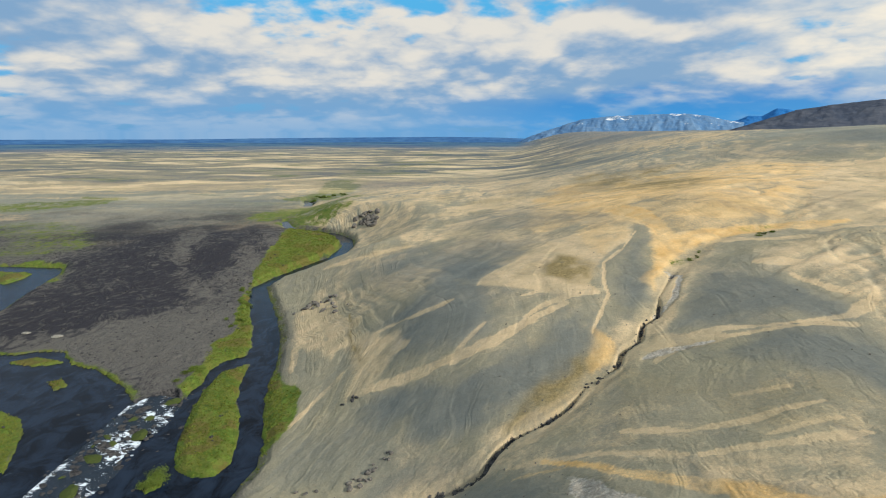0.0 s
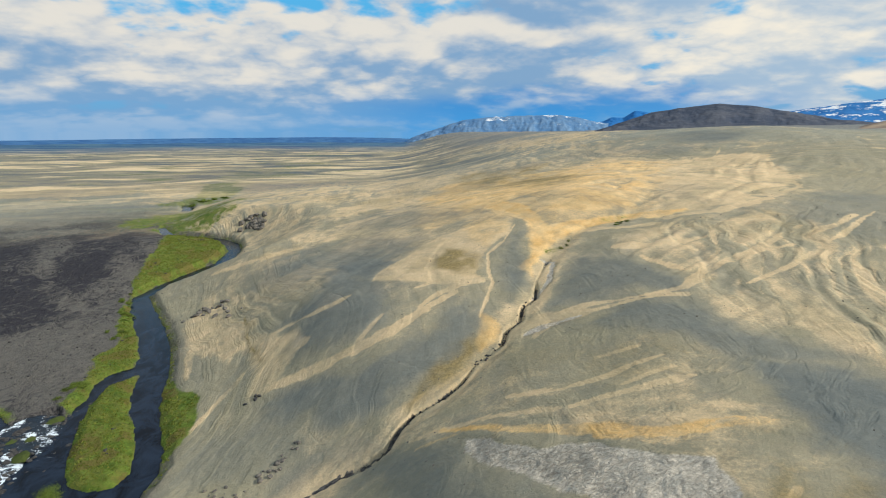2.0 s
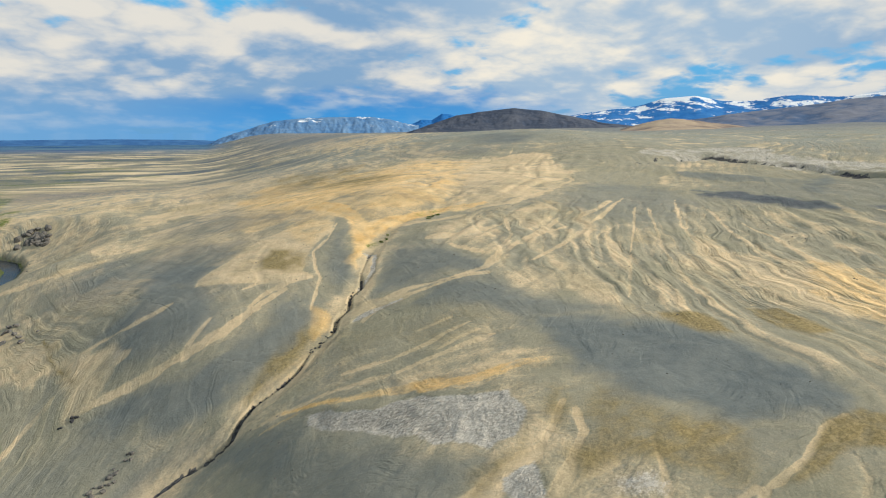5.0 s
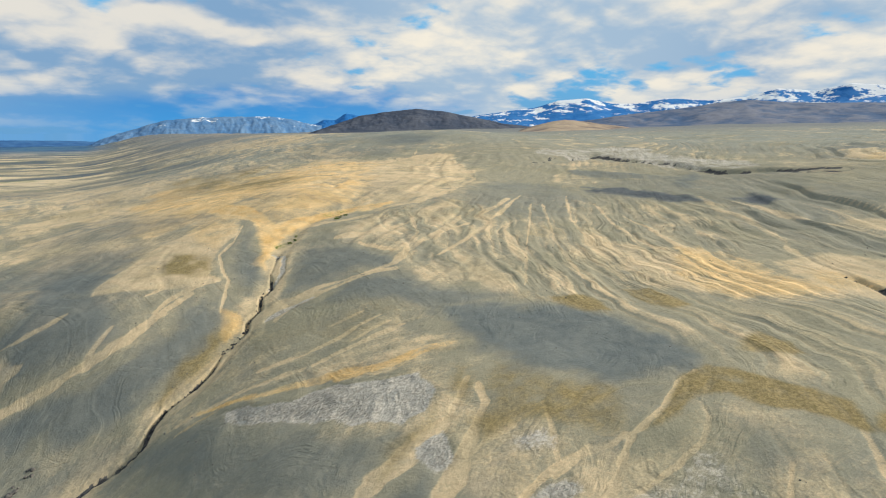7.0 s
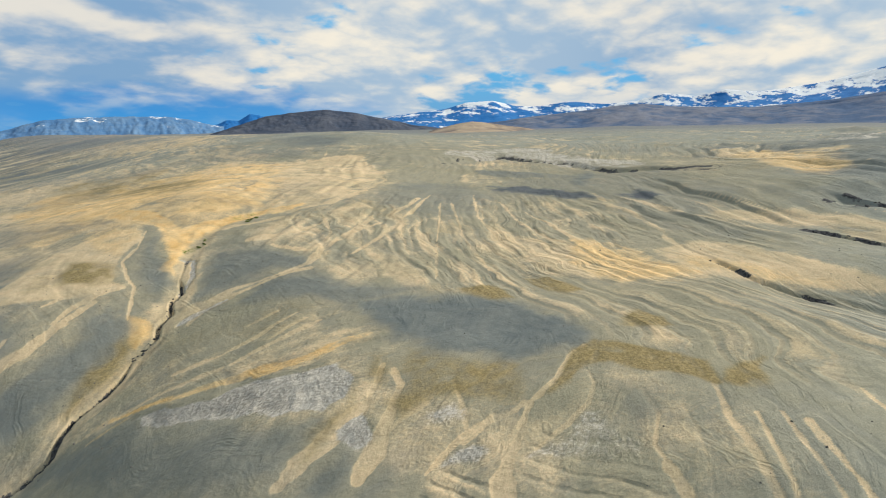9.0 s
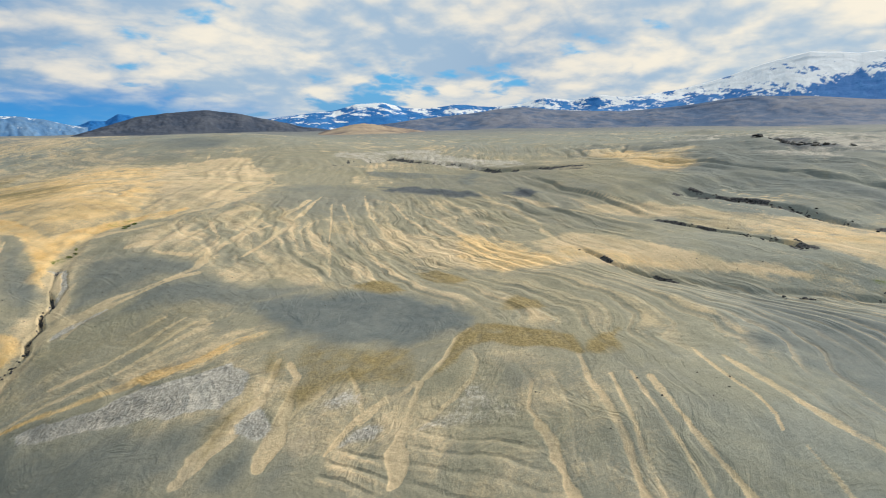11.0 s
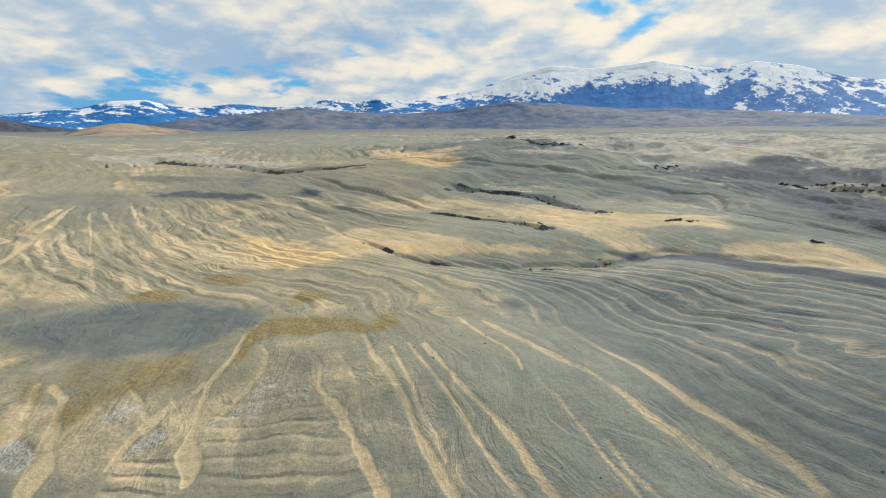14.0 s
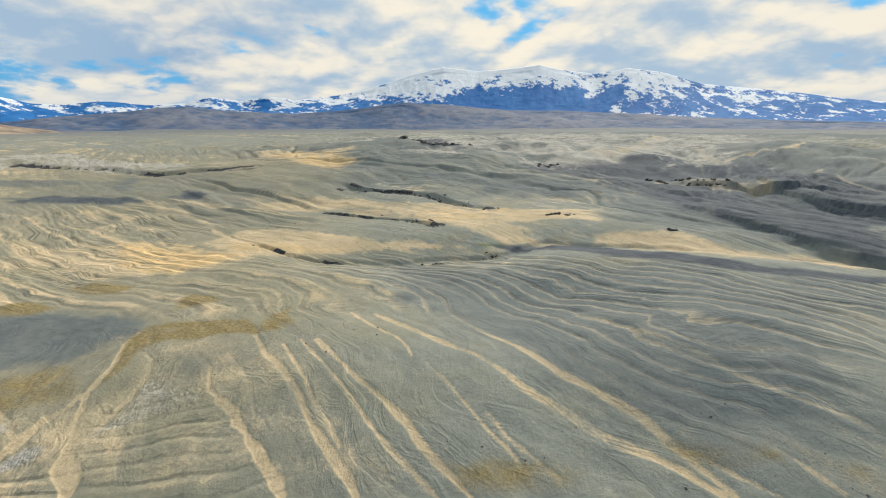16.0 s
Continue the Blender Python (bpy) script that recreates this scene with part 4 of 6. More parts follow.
def relief(x, y):
    """Height of the finished ground, and what it is made of."""
    h, rise = land(x, y)
    gap, pool = water_gap(x, y), pool_gap(x, y)
    r = np.hypot(x - CENTRE[0], y - CENTRE[1])
    a, b = within(NEAR, x, y, 15), within(FINE, x, y, 40)
    across, along = sample(STREAM[0], *STREAM[2:], x, y), sample(STREAM[1], *STREAM[2:], x, y)
    across, along = across + 2.0 * fbm(x, y, 25, 3, 5), along + 3.0 * fbm(x, y, 25, 3, 6)
    comb = sample(*FINE, x, y) * b + sample(*WIDE, x, y) * (1 - b) * (1 - step(900, 1500, r))
    comb = comb * (1 - 0.25 * a) + 0.5 * a * sample(*NEAR, x, y)
    comb = comb * (0.35 + 0.75 * step(-0.35, 0.35, fbm(x, y, 45, 3, 4)))
    away = np.minimum(np.minimum(gap, pool), 60)
    near_ = 1 - step(300, 800, r)
    h = h + rise * (cuts(x, y) + 1.6 * fbm(x, y, 60, 4, 2) + 3.5 * step(330, 700, r) * fbm(x, y, 150, 4, 6) + 0.12 * np.tanh(2.0 * comb) * (1 - 0.5 * a) + (1 - step(350, 700, r)) * (0.22 * fbm(across / 9, along / 70, 1.0, 3, 2) + 0.9 * fbm(across / 26, along / 150, 1.0, 2, 5)) + near_ * (0.22 * fbm(x, y, 7, 3, 5) + 0.05 * fbm(x, y, 2.2, 2, 7)))
    h = h + (1 - rise) * step(2, 14, away) * (0.9 * fbm(x, y, 22, 4, 3) + 0.7 * np.abs(fbm(x, y, 5, 3, 6)))
    h = h + step(700, 2500, r) * 9 * fbm(x, y, 500, 4, 4) * step(-100, 400, x * 0.99 - y * 0.139)
    h = h + 9.0 * step(190, 330, x) * step(20, -60, y - 0.1 * x) * (1 - step(900, 1500, r)) * fbm(x, y, 75, 4, 1)
    # banks and beds
    bank = gap + 0.9 * fbm(x, y, 5, 3, 1)
    h = np.where(bank < 3, np.minimum(h, 0.25 + 0.5 * step(0, 3, bank) + 0.9 * np.maximum(bank, 0) / 3), h)
    h = np.where(bank < 0, -0.25 - 1.3 * step(0, -2.5, bank), h)
    weir = line_gap(x, y, WEIR, WEIR_W)[0]
    shore = pool + 1.4 * fbm(x, y, 8, 3, 2)
    h = np.where((shore < 0) & (bank > 0), 0.5, h)
    drop = 1.1 * step(-79, -93, x)
    h = np.where((weir < 0) & (rise < 0.05), drop - 0.35 + 0.75 * fbm(x, y, 4.0, 3, 3), h)
    return h, rise, bank, shore, comb, r, across, along


GZ, rise, gap, pool, comb, dist, across, along = relief(GX, GY)
valley = 1 - rise
big_n, mid_n, small_n, grain_n = fbm(GX, GY, 130, 4, 1), fbm(GX, GY, 34, 4, 6), fbm(GX, GY, 7, 3, 4), fbm(GX, GY, 2.2, 2, 2)
wx_n, wy_n = fbm(GX, GY, 16, 3, 3), fbm(GX, GY, 16, 3, 5)
wX_n, wY_n = fbm(GX, GY, 70, 3, 2), fbm(GX, GY, 70, 3, 4)


streak_n = fbm(across / 1.3, along / 10, 1.0, 3, 3)
furrow_n = np.exp(-(fbm(across / 3.4 + 31, along / 42, 1.0, 3, 6) / 0.08) ** 2)
ridge_n = np.exp(-(fbm(across / 2.2, along / 55, 1.0, 3, 2) / 0.075) ** 2)


def painted(kind, lines_only=False):
    """How strongly each place is covered by the marks and patches of a kind."""
    out = np.zeros(GX.shape)
    for name, strength, wide, pts in MARKS:
        if name != kind or (lines_only and wide > 8):
            continue
        m = near(GX, GY, pts, 1.3 * wide + 8)
        amp, amp2 = min(0.45 * wide, 2.5), min(0.45 * wide, 40) if wide > 20 else 0
        d, at = line_gap(GX[m] + amp * wx_n[m] + amp2 * wX_n[m], GY[m] + amp * wy_n[m] + amp2 * wY_n[m], pts)
        d = d + min(0.30 * wide, 2.0) * (small_n[m] + 0.7 * grain_n[m] + 0.9 * streak_n[m])
        w = wide * (1.0 + 0.5 * mid_n[m]) * (0.7 + 0.3 * step(0, 0.15, np.minimum(at, 1 - at)))
        out[m] = np.maximum(out[m], strength * np.clip(0.9 + 0.3 * mid_n[m] + 0.35 * streak_n[m], 0, 1) * (0.72 * step(0.62 * w, 0.34 * w, d) + 0.28 * step(1.15 * w, 0.3 * w, d)))
    for name, strength, edge, pts in AREAS:
        if name != kind or lines_only:
            continue
        edge = edge * (1.9 if kind == "ash" else 1.3)
        reach = 3 * edge + 2
        m = near(GX, GY, pts, reach)
        amp = 0.9 * edge
        d = area_gap(GX[m] + amp * wx_n[m], GY[m] + amp * wy_n[m], pts, reach) + 0.55 * edge * (small_n[m] + 0.5 * grain_n[m] + (0.3 if kind == "ash" else 0.9) * streak_n[m])
        out[m] = np.maximum(out[m], strength * np.clip(0.95 + 0.3 * mid_n[m] + 0.15 * small_n[m], 0, 1) * step(edge, -edge, d))
    return out


sand_m, ash_shade_m, ochre_m, grass_m, pale_m = painted("sand"), painted("ash"), painted("ochre"), painted("grass"), painted("pale")
steps_m, rill_m, runs = painted("steps"), painted("rill"), painted("sand", True)
rill_m = np.maximum(rill_m, 0.8 * step(330, 480, dist))
drift_n = 0.55 * fbm(GX, GY, 30, 3, 2) + 0.07 * small_n


def ledges(coordinate, spacing, sharp):
    """Long low steps along one coordinate: a short riser, then a slow fall."""
    f = coordinate / spacing + drift_n
    f = f - np.floor(f)
    return np.minimum(f / sharp, (1 - f) / (1 - sharp))


steps_m = steps_m * step(-0.45, 0.1, fbm(across / 7, along / 40, 1.0, 3, 4) + 0.25)
east = step(150, 230, GX + 20 * wX_n) * step(40, -40, GY - 0.25 * GX) * step(200, 260, dist) * (1 - step(900, 1400, dist))
gorge = np.exp(-(fbm(across / 13, along / 90, 1.0, 4, 5) / 0.07) ** 2) * east
bars_m = painted("bars")
tread = ledges(across, 4.3, 0.2)
bench = ledges(along, 2.3, 0.3)
bench_on = bars_m * (0.7 + 0.6 * small_n)
GZ = GZ + rise * (0.22 * rill_m * np.tanh(2.0 * comb) * (dist < 420) - 0.18 * runs + 0.38 * steps_m * tread + 0.34 * bench_on * bench - 0.25 * rill_m * ridge_n - 0.45 * rill_m * furrow_n * (dist < 420) - 2.0 * gorge) + 0.30 * rise * pale_m * fbm(GX, GY, 2.2, 3, 4)
gat = line_gap(GX, GY, GULLY)[1]
gd = np.abs(line_gap(GX, GY, GULLY)[0] + 1.2 * fbm(GX, GY, 14, 3, 2))
plain = step(350, 700, GY - 0.6 * np.maximum(GX, 0))
far_on = step(330, 520, dist)
warm = step(-75, 5, GY - 0.1 * GX + 20 * wX_n) * (1 - step(380, 650, dist))
sand = 0.11 + 0.08 * warm + 0.16 * big_n + 0.20 * mid_n + 0.05 * comb + 0.14 * streak_n + rill_m * (0.10 * comb + 0.30 * ridge_n) + steps_m * (0.36 * step(0.45, 0.95, tread) - 0.12) + bench_on * (0.45 * step(0.4, 0.95, bench) - 0.1) + 0.25 * step(9, 2, gd) + plain * (0.2 + 0.7 * fbm(GX * 0.3, GY, 130, 4, 6)) + far_on * (0.35 * fbm(GX, GY, 90, 4, 3) - 0.05)
sand = np.clip(np.maximum(np.clip(sand, 0, 0.8) * (1 - 0.85 * ash_shade_m), sand_m * (0.92 + 0.08 * comb + 0.15 * grain_n + 0.25 * streak_n)), 0, 1)
sand = np.maximum(sand, 0.62 * east * ridge_n * step(-0.25, 0.25, mid_n + 0.4 * small_n))
sand = sand * (1 - 0.6 * rill_m * furrow_n * step(-0.4, 0.2, mid_n + 0.5 * small_n))
ochre = np.clip(0.95 * ochre_m * (0.85 + 0.5 * small_n + 0.3 * grain_n) + 0.25 * step(0.0, 0.6, fbm(GX, GY, 30, 4, 3)) * rise, 0, 1)
ash = np.clip(ash_shade_m + 0.3 * step(0.1, 0.5, fbm(GX, GY, 110, 3, 5)) * rise * (1 - ochre_m), 0, 1) * (1 - 0.8 * sand_m)
lava = step(0.1, 0.6, valley) * step(8, -2, GX - np.interp(GY, BANK_Y, BANK_X)) * (1 - step(420, 760, GY + 0.3 * np.abs(GX + 100) + 90 * mid_n))
grass = np.clip(np.maximum(step(3, 0.5, gap + 4 * mid_n) * valley * np.where(GX < -180, 0.9, 0.35), grass_m * (0.85 + 0.5 * small_n + 0.3 * grain_n)), 0, 1) * (dist < 1500)
green = meadow_gap(GX, GY) + 3.0 * mid_n + 2.0 * small_n
grass = np.maximum(grass, step(1.6, -1.6, green) * (0.92 + 0.3 * small_n) * (gap > 0))
grass = np.maximum(grass, step(2.6, 0.5, np.abs(pool) + 2 * mid_n) * valley * 0.6)
in_weir = step(2.0, -1.0, line_gap(GX, GY, WEIR, WEIR_W)[0]) * valley
grass = grass * (1 - in_weir)
lavatone = np.clip(0.45 + 0.35 * mid_n + 0.15 * small_n + 0.4 * painted("lavalight") - 0.4 * painted("lavadark"), 0, 1)
moss = np.maximum(painted("moss"), 0.95 * step(-0.05, 0.4, fbm(GX, GY, 9, 4, 7)) * step(1, -2, green))
# the second mask is the shade painted over the eastern hills
gold, dusk = painted("gold") * (1 - 0.5 * rill_m * furrow_n), painted("dusk") * (1 - 0.8 * sand_m) * (1 - 0.7 * east * ridge_n)
# mask of the blue distance haze painted on the far western plain
plain_haze = (1 - step(-60, 160, GX * 0.99 - GY * 0.139)) * step(2000, 3600, dist + 300 * fbm(GX, GY, 300, 3, 2))
rock = np.zeros(GX.shape)
for pts, wide in ((CANYON_A, 6.0), (CANYON_B, 3.5), (CANYON_C, 2.5), (FAR_RIFT, 8.0)):
    g = np.abs(line_gap(GX, GY, pts)[0] + 0.5 * wide * fbm(GX, GY, 14, 3, 2))
    rock = np.maximum(rock, step(1.0 * wide, 0.8 * wide, g) * step(0.25, 0.5, g / wide + 0.3 * small_n) * step(-0.15, 0.15, mid_n + small_n))
rock = np.maximum(rock, 0.9 * step(0.75, 0.3, gd + 0.5 * np.abs(grain_n) + 0.25 * small_n) * step(-0.6, -0.1, mid_n) * step(0.78, 0.66, gat))
rock = np.maximum(rock, in_weir)
# distance haze for the eastern ground, put into its colour further down
east_haze = step(650, 2000, dist + 250 * fbm(GX, GY, 400, 3, 3)) * step(-50, 300, GX * 0.99 - GY * 0.139)

steppe = step(420, 1000, GY - 0.5 * np.maximum(GX, 0) + 80 * mid_n) * (1 - step(-20, 220, GX * 0.99 - GY * 0.139 - 0.05 * GY))
combed = np.clip(0.10 + 0.55 * rill_m + 0.25 * steps_m, 0, 1) * (1 - 0.8 * ash_shade_m * (1 - steps_m)) * (1 - 0.5 * sand_m)
steps_m = steps_m * (1 - 0.7 * ochre_m)
GROUND = dict(cover=np.stack([sand, ochre, ash, grass], -1), more=np.stack([lava, plain_haze, rock, dusk], -1),
              stream=np.stack([across + 4.3 * drift_n, along + 2.3 * drift_n, bench_on, combed], -1), tint=np.stack([gold, steppe, steps_m, warm], -1),
              extra=np.stack([pale_m, moss, east_haze, lavatone], -1))


def sheet(name, x, y, z, nu, nv, attributes, mat, close=False):
    """A mesh over a grid of nu by nv places, with float colours on its points."""
    i, j = np.meshgrid(np.arange(nu if close else nu - 1), np.arange(nv - 1), indexing="ij")
    a, b = (i * nv + j).ravel(), (((i + 1) % nu) * nv + j).ravel()
    quads = np.stack([a, a + 1, b + 1, b], -1).astype(np.int32)
    me = bpy.data.meshes.new(name)
    me.vertices.add(nu * nv)
    me.vertices.foreach_set("co", np.stack([x, y, z], -1).astype(np.float32).ravel())
    me.loops.add(quads.size)
    me.loops.foreach_set("vertex_index", quads.ravel())
    me.polygons.add(len(quads))
    me.polygons.foreach_set("loop_start", np.arange(0, quads.size, 4, dtype=np.int32))
    me.polygons.foreach_set("use_smooth", np.ones(len(quads), bool))
    me.update(calc_edges=True)
    for key, v in attributes.items():
        me.attributes.new(key, "FLOAT_COLOR", "POINT").data.foreach_set("color", v.astype(np.float32).ravel())
    me.materials.append(mat)
    return new(name, me)


soil_mat, k = material("ash_and_pumice")
p = k.position()
flat_p = k.scaled(p, (1, 1, 0.4))


def three(name):
    n = k.tree.nodes.new("ShaderNodeSeparateColor")
    a = k.attr(name)
    k.put(n.inputs[0], a["Color"])
    return n.outputs[0], n.outputs[1], n.outputs[2], a["Alpha"]


sand_s, ochre_s, ash_shade_s, grass_s = three("cover")
lava_s, plain_haze_s, rock_s, dusk_s = three("more")
pale_s, moss_s, east_haze_s, tone_s = three("extra")
across_s, along_s, bars_s, comb_zone = three("stream")
gold_s, steppe_s, steps_s, warm_s = three("tint")


def ledges_on(coordinate, spacing, sharp):
    """Low steps along one coordinate: a short riser, then a slow fall."""
    f = k.math("FRACT", k.math("DIVIDE", coordinate, spacing))
    return k.math("MINIMUM", k.math("DIVIDE", f, sharp), k.math("DIVIDE", k.math("SUBTRACT", 1.0, f), 1.0 - sharp))


tread_s = ledges_on(k.math("ADD", across_s, k.math("MULTIPLY", k.noise(flat_p, 0.4, 3, 0.5), 0.7)), 2.15, 0.17)
bench_s = ledges_on(k.math("ADD", along_s, k.math("MULTIPLY", k.noise(flat_p, 0.5, 4, 0.6), 0.9)), 2.3, 0.2)
line_n = k.noise(k.join(k.math("DIVIDE", across_s, 3.3), k.math("DIVIDE", along_s, 34.0), 0.0), 1.0, 4, 0.6, 0.5)
thin_n = k.noise(k.join(k.math("DIVIDE", across_s, 1.5), k.math("DIVIDE", along_s, 8.0), 3.0), 1.0, 4, 0.6, 0.6)
riser = k.ramp(line_n, 0.42, 0.56)
ledge = k.ramp(thin_n, 0.44, 0.58)
grain = k.noise(flat_p, 1.3, 6, 0.62)
stain = k.noise(flat_p, 0.10, 6, 0.6, 0.8)
speck = k.noise(flat_p, 6.0, 3, 0.6)
rough_n = k.math("SUBTRACT", k.math("ADD", k.math("MULTIPLY", grain, 0.8), k.math("MULTIPLY", speck, 0.4)), 0.6)

ragged = k.math("ADD", k.math("MULTIPLY", rough_n, 1.3), k.math("ADD", k.math("MULTIPLY", k.math("SUBTRACT", line_n, 0.5), 0.8), k.math("MULTIPLY", k.math("SUBTRACT", stain, 0.5), 1.5)))


def blend(mask, c, a, b, by, lo=0.3, hi=0.7, edge=0.42, start=0.26, end=0.58):
    """Lays a two-toned cover over c, its edge broken up by the grain."""
    m = k.ramp(k.math("ADD", mask, k.math("MULTIPLY", ragged, edge)), start, end)
    m = k.math("MULTIPLY", m, k.ramp(mask, 0.0, 0.15))
    return k.mix(m, c, k.mix(k.ramp(by, lo, hi), a, b))


grey = k.mix(stain, (0.225, 0.230, 0.188), (0.345, 0.330, 0.250))
grey = k.mix(k.math("MULTIPLY", warm_s, 0.8), grey, k.mix(stain, (0.282, 0.246, 0.155), (0.405, 0.338, 0.212)))
tan = k.mix(stain, (0.57, 0.41, 0.225), (0.73, 0.55, 0.325))
streak = k.math("MULTIPLY", k.math("MULTIPLY", k.math("SUBTRACT", line_n, 0.5), comb_zone), 0.9)
c = k.mix(k.ramp(k.math("ADD", k.math("ADD", sand_s, k.math("MULTIPLY", ragged, 0.45)), streak), 0.20, 0.60), grey, tan)
c = k.mix(k.math("MULTIPLY", k.ramp(line_n, 0.52, 0.60, 0.0, 0.28), comb_zone), c, tan)
wash = k.noise(k.scaled(flat_p, (1, 1, 0)), 0.028, 5, 0.6, 0.7)
c = k.mix(k.math("MULTIPLY", k.ramp(wash, 0.46, 0.62, 0.0, 0.38), k.math("SUBTRACT", 1.0, east_haze_s)), c, k.mix(grain, (0.24, 0.215, 0.125), (0.36, 0.31, 0.19)))
# golden soil colour, its tone partly painted warm sunlight
c = blend(gold_s, c, (0.70, 0.42, 0.150), (0.86, 0.58, 0.265), stain, 0.3, 0.7, 0.5, 0.15, 0.8)
c = blend(ochre_s, c, (0.225, 0.168, 0.070), (0.370, 0.270, 0.120), grain, 0.3, 0.7, 0.2, 0.08, 0.66)
# real ash together with the shade painted over the east
c = blend(ash_shade_s, c, (0.134, 0.146, 0.134), (0.190, 0.194, 0.165), stain, 0.3, 0.7, 0.22, 0.05, 0.88)
c = k.mix(k.math("MULTIPLY", k.ramp(tread_s, 0.72, 1.0, 0.0, 0.34), steps_s), c, tan)
c = blend(pale_s, c, (0.42, 0.365, 0.285), (0.61, 0.535, 0.42), grain)
# painted shade: darkens the soil of the eastern slopes
c = blend(dusk_s, c, (0.060, 0.067, 0.076), (0.112, 0.114, 0.117), stain, 0.3, 0.7, 0.25, 0.05, 0.95)
swirl = k.noise(k.scaled(p, (0.7, 0.45, 0.4)), 0.16, 9, 0.70, 3.2)
lavan = k.math("ADD", k.math("MULTIPLY", swirl, 0.95), k.math("MULTIPLY", tone_s, 0.42))
lavac = k.mix(k.ramp(lavan, 0.53, 0.76), (0.036, 0.034, 0.039), (0.138, 0.125, 0.106))
lavac = k.mix(k.ramp(k.noise(k.scaled(p, (1, 0.5, 1)), 0.55, 7, 0.7, 2.5), 0.52, 0.62, 0.0, 0.6), lavac, (0.040, 0.038, 0.042))
c = k.mix(k.ramp(thin_n, 0.50, 0.62, 0.0, 0.20), c, (0.17, 0.175, 0.155))
c = k.mix(lava_s, c, lavac)
c = blend(grass_s, c, (0.085, 0.135, 0.018), (0.175, 0.180, 0.038), k.noise(flat_p, 0.16, 6, 0.65, 0.5), 0.36, 0.60, 0.8)
c = k.mix(k.math("MULTIPLY", grass_s, k.ramp(k.noise(flat_p, 0.42, 7, 0.7, 0.8), 0.48, 0.60, 0.0, 0.8)), c, (0.170, 0.245, 0.036))
c = k.mix(k.math("MULTIPLY", grass_s, k.ramp(k.noise(flat_p, 0.75, 6, 0.7, 0.5), 0.54, 0.64, 0.0, 0.75)), c, (0.045, 0.066, 0.016))
c = blend(moss_s, c, (0.12, 0.095, 0.026), (0.19, 0.155, 0.045), grain)
c = k.mix(k.math("MULTIPLY", grass_s, k.ramp(speck, 0.4, 0.7, 0.0, 0.6)), c, (0.06, 0.10, 0.014))
c = blend(rock_s, c, (0.030, 0.029, 0.031), (0.11, 0.10, 0.09), grain, 0.4, 0.6, 1.6)
fields = k.noise(k.scaled(p, (0.16, 0.42, 1)), 0.018, 8, 0.66, 1.2)
plainc = k.mix(k.ramp(fields, 0.38, 0.50), (0.085, 0.105, 0.12), k.mix(k.ramp(fields, 0.50, 0.60), (0.24, 0.215, 0.15), (0.68, 0.52, 0.31)))
plainc = k.mix(k.ramp(k.noise(k.scaled(p, (0.3, 1, 1)), 0.022, 6, 0.66, 0.6), 0.56, 0.64, 0.0, 0.7), plainc, (0.10, 0.135, 0.045))
c = k.mix(k.math("MULTIPLY", steppe_s, 0.85), c, plainc)
# haze blue laid into the soil colour of the far plain
plain_haze_c = k.mix(k.ramp(k.noise(k.scaled(p, (0.25, 1, 1)), 0.006, 5, 0.6), 0.4, 0.62), (0.022, 0.080, 0.18), (0.09, 0.17, 0.22))
# eastern ground hazed to blue-grey the further off it lies
c = k.mix(k.math("MULTIPLY", east_haze_s, 0.75), c, k.mix(stain, (0.13, 0.145, 0.155), (0.23, 0.22, 0.20)))
c = k.mix(plain_haze_s, c, plain_haze_c)
c = k.mix(k.math("MULTIPLY", k.ramp(speck, 0.5, 0.78, 0.0, 0.28), k.math("SUBTRACT", 1.0, plain_haze_s)), c, (0.11, 0.11, 0.09))
mottle = k.math("ADD", k.math("MULTIPLY", k.noise(flat_p, 0.55, 6, 0.72, 0.6), 0.6), k.math("MULTIPLY", k.noise(flat_p, 2.6, 3, 0.6), 0.4))
mottle = k.ramp(mottle, 0.32, 0.68, 0.90, 1.10)
c = k.mix(k.math("SUBTRACT", 1.0, plain_haze_s), c, k.join(mottle, mottle, mottle), "MULTIPLY")
grooves = k.math("ADD", k.math("MULTIPLY", riser, k.ramp(comb_zone, 0, 1, 0.0, 0.52)), k.math("MULTIPLY", ledge, k.ramp(comb_zone, 0, 1, 0.10, 0.25)))
grooves = k.math("ADD", grooves, k.math("ADD", k.math("MULTIPLY", tread_s, k.math("MULTIPLY", steps_s, 0.48)), k.math("MULTIPLY", bench_s, k.math("MULTIPLY", bars_s, 0.30))))
grooves = k.math("ADD", grooves, k.math("MULTIPLY", k.math("MULTIPLY", k.noise(k.scaled(p, (1.0, 1.7, 0.5)), 0.75, 4, 0.6, 1.0), pale_s), 1.3))
grooves = k.math("MULTIPLY", grooves, k.math("SUBTRACT", 1.0, k.math("MAXIMUM", lava_s, plain_haze_s)))
grooves = k.math("MULTIPLY", grooves, k.ramp(k.noise(flat_p, 0.045, 4, 0.6, 0.5), 0.34, 0.62, 0.25, 1.15))
grooves = k.math("ADD", grooves, k.math("MULTIPLY", lava_s, k.math("MULTIPLY", swirl, 1.2)))
relief_n = k.math("ADD", grooves, k.math("MULTIPLY", k.math("ADD", grain, k.math("MULTIPLY", speck, 0.4)), k.ramp(ash_shade_s, 0.2, 0.8, 0.17, 0.10)))
k.surface(c, 0.95, k.bump(relief_n, 1.0, 1.1), 0.1)

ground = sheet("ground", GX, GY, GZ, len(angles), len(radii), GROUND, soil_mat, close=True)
tagged(ground, "bare hills of grey ash and tan pumice above a river valley", "ground", kind="structure")

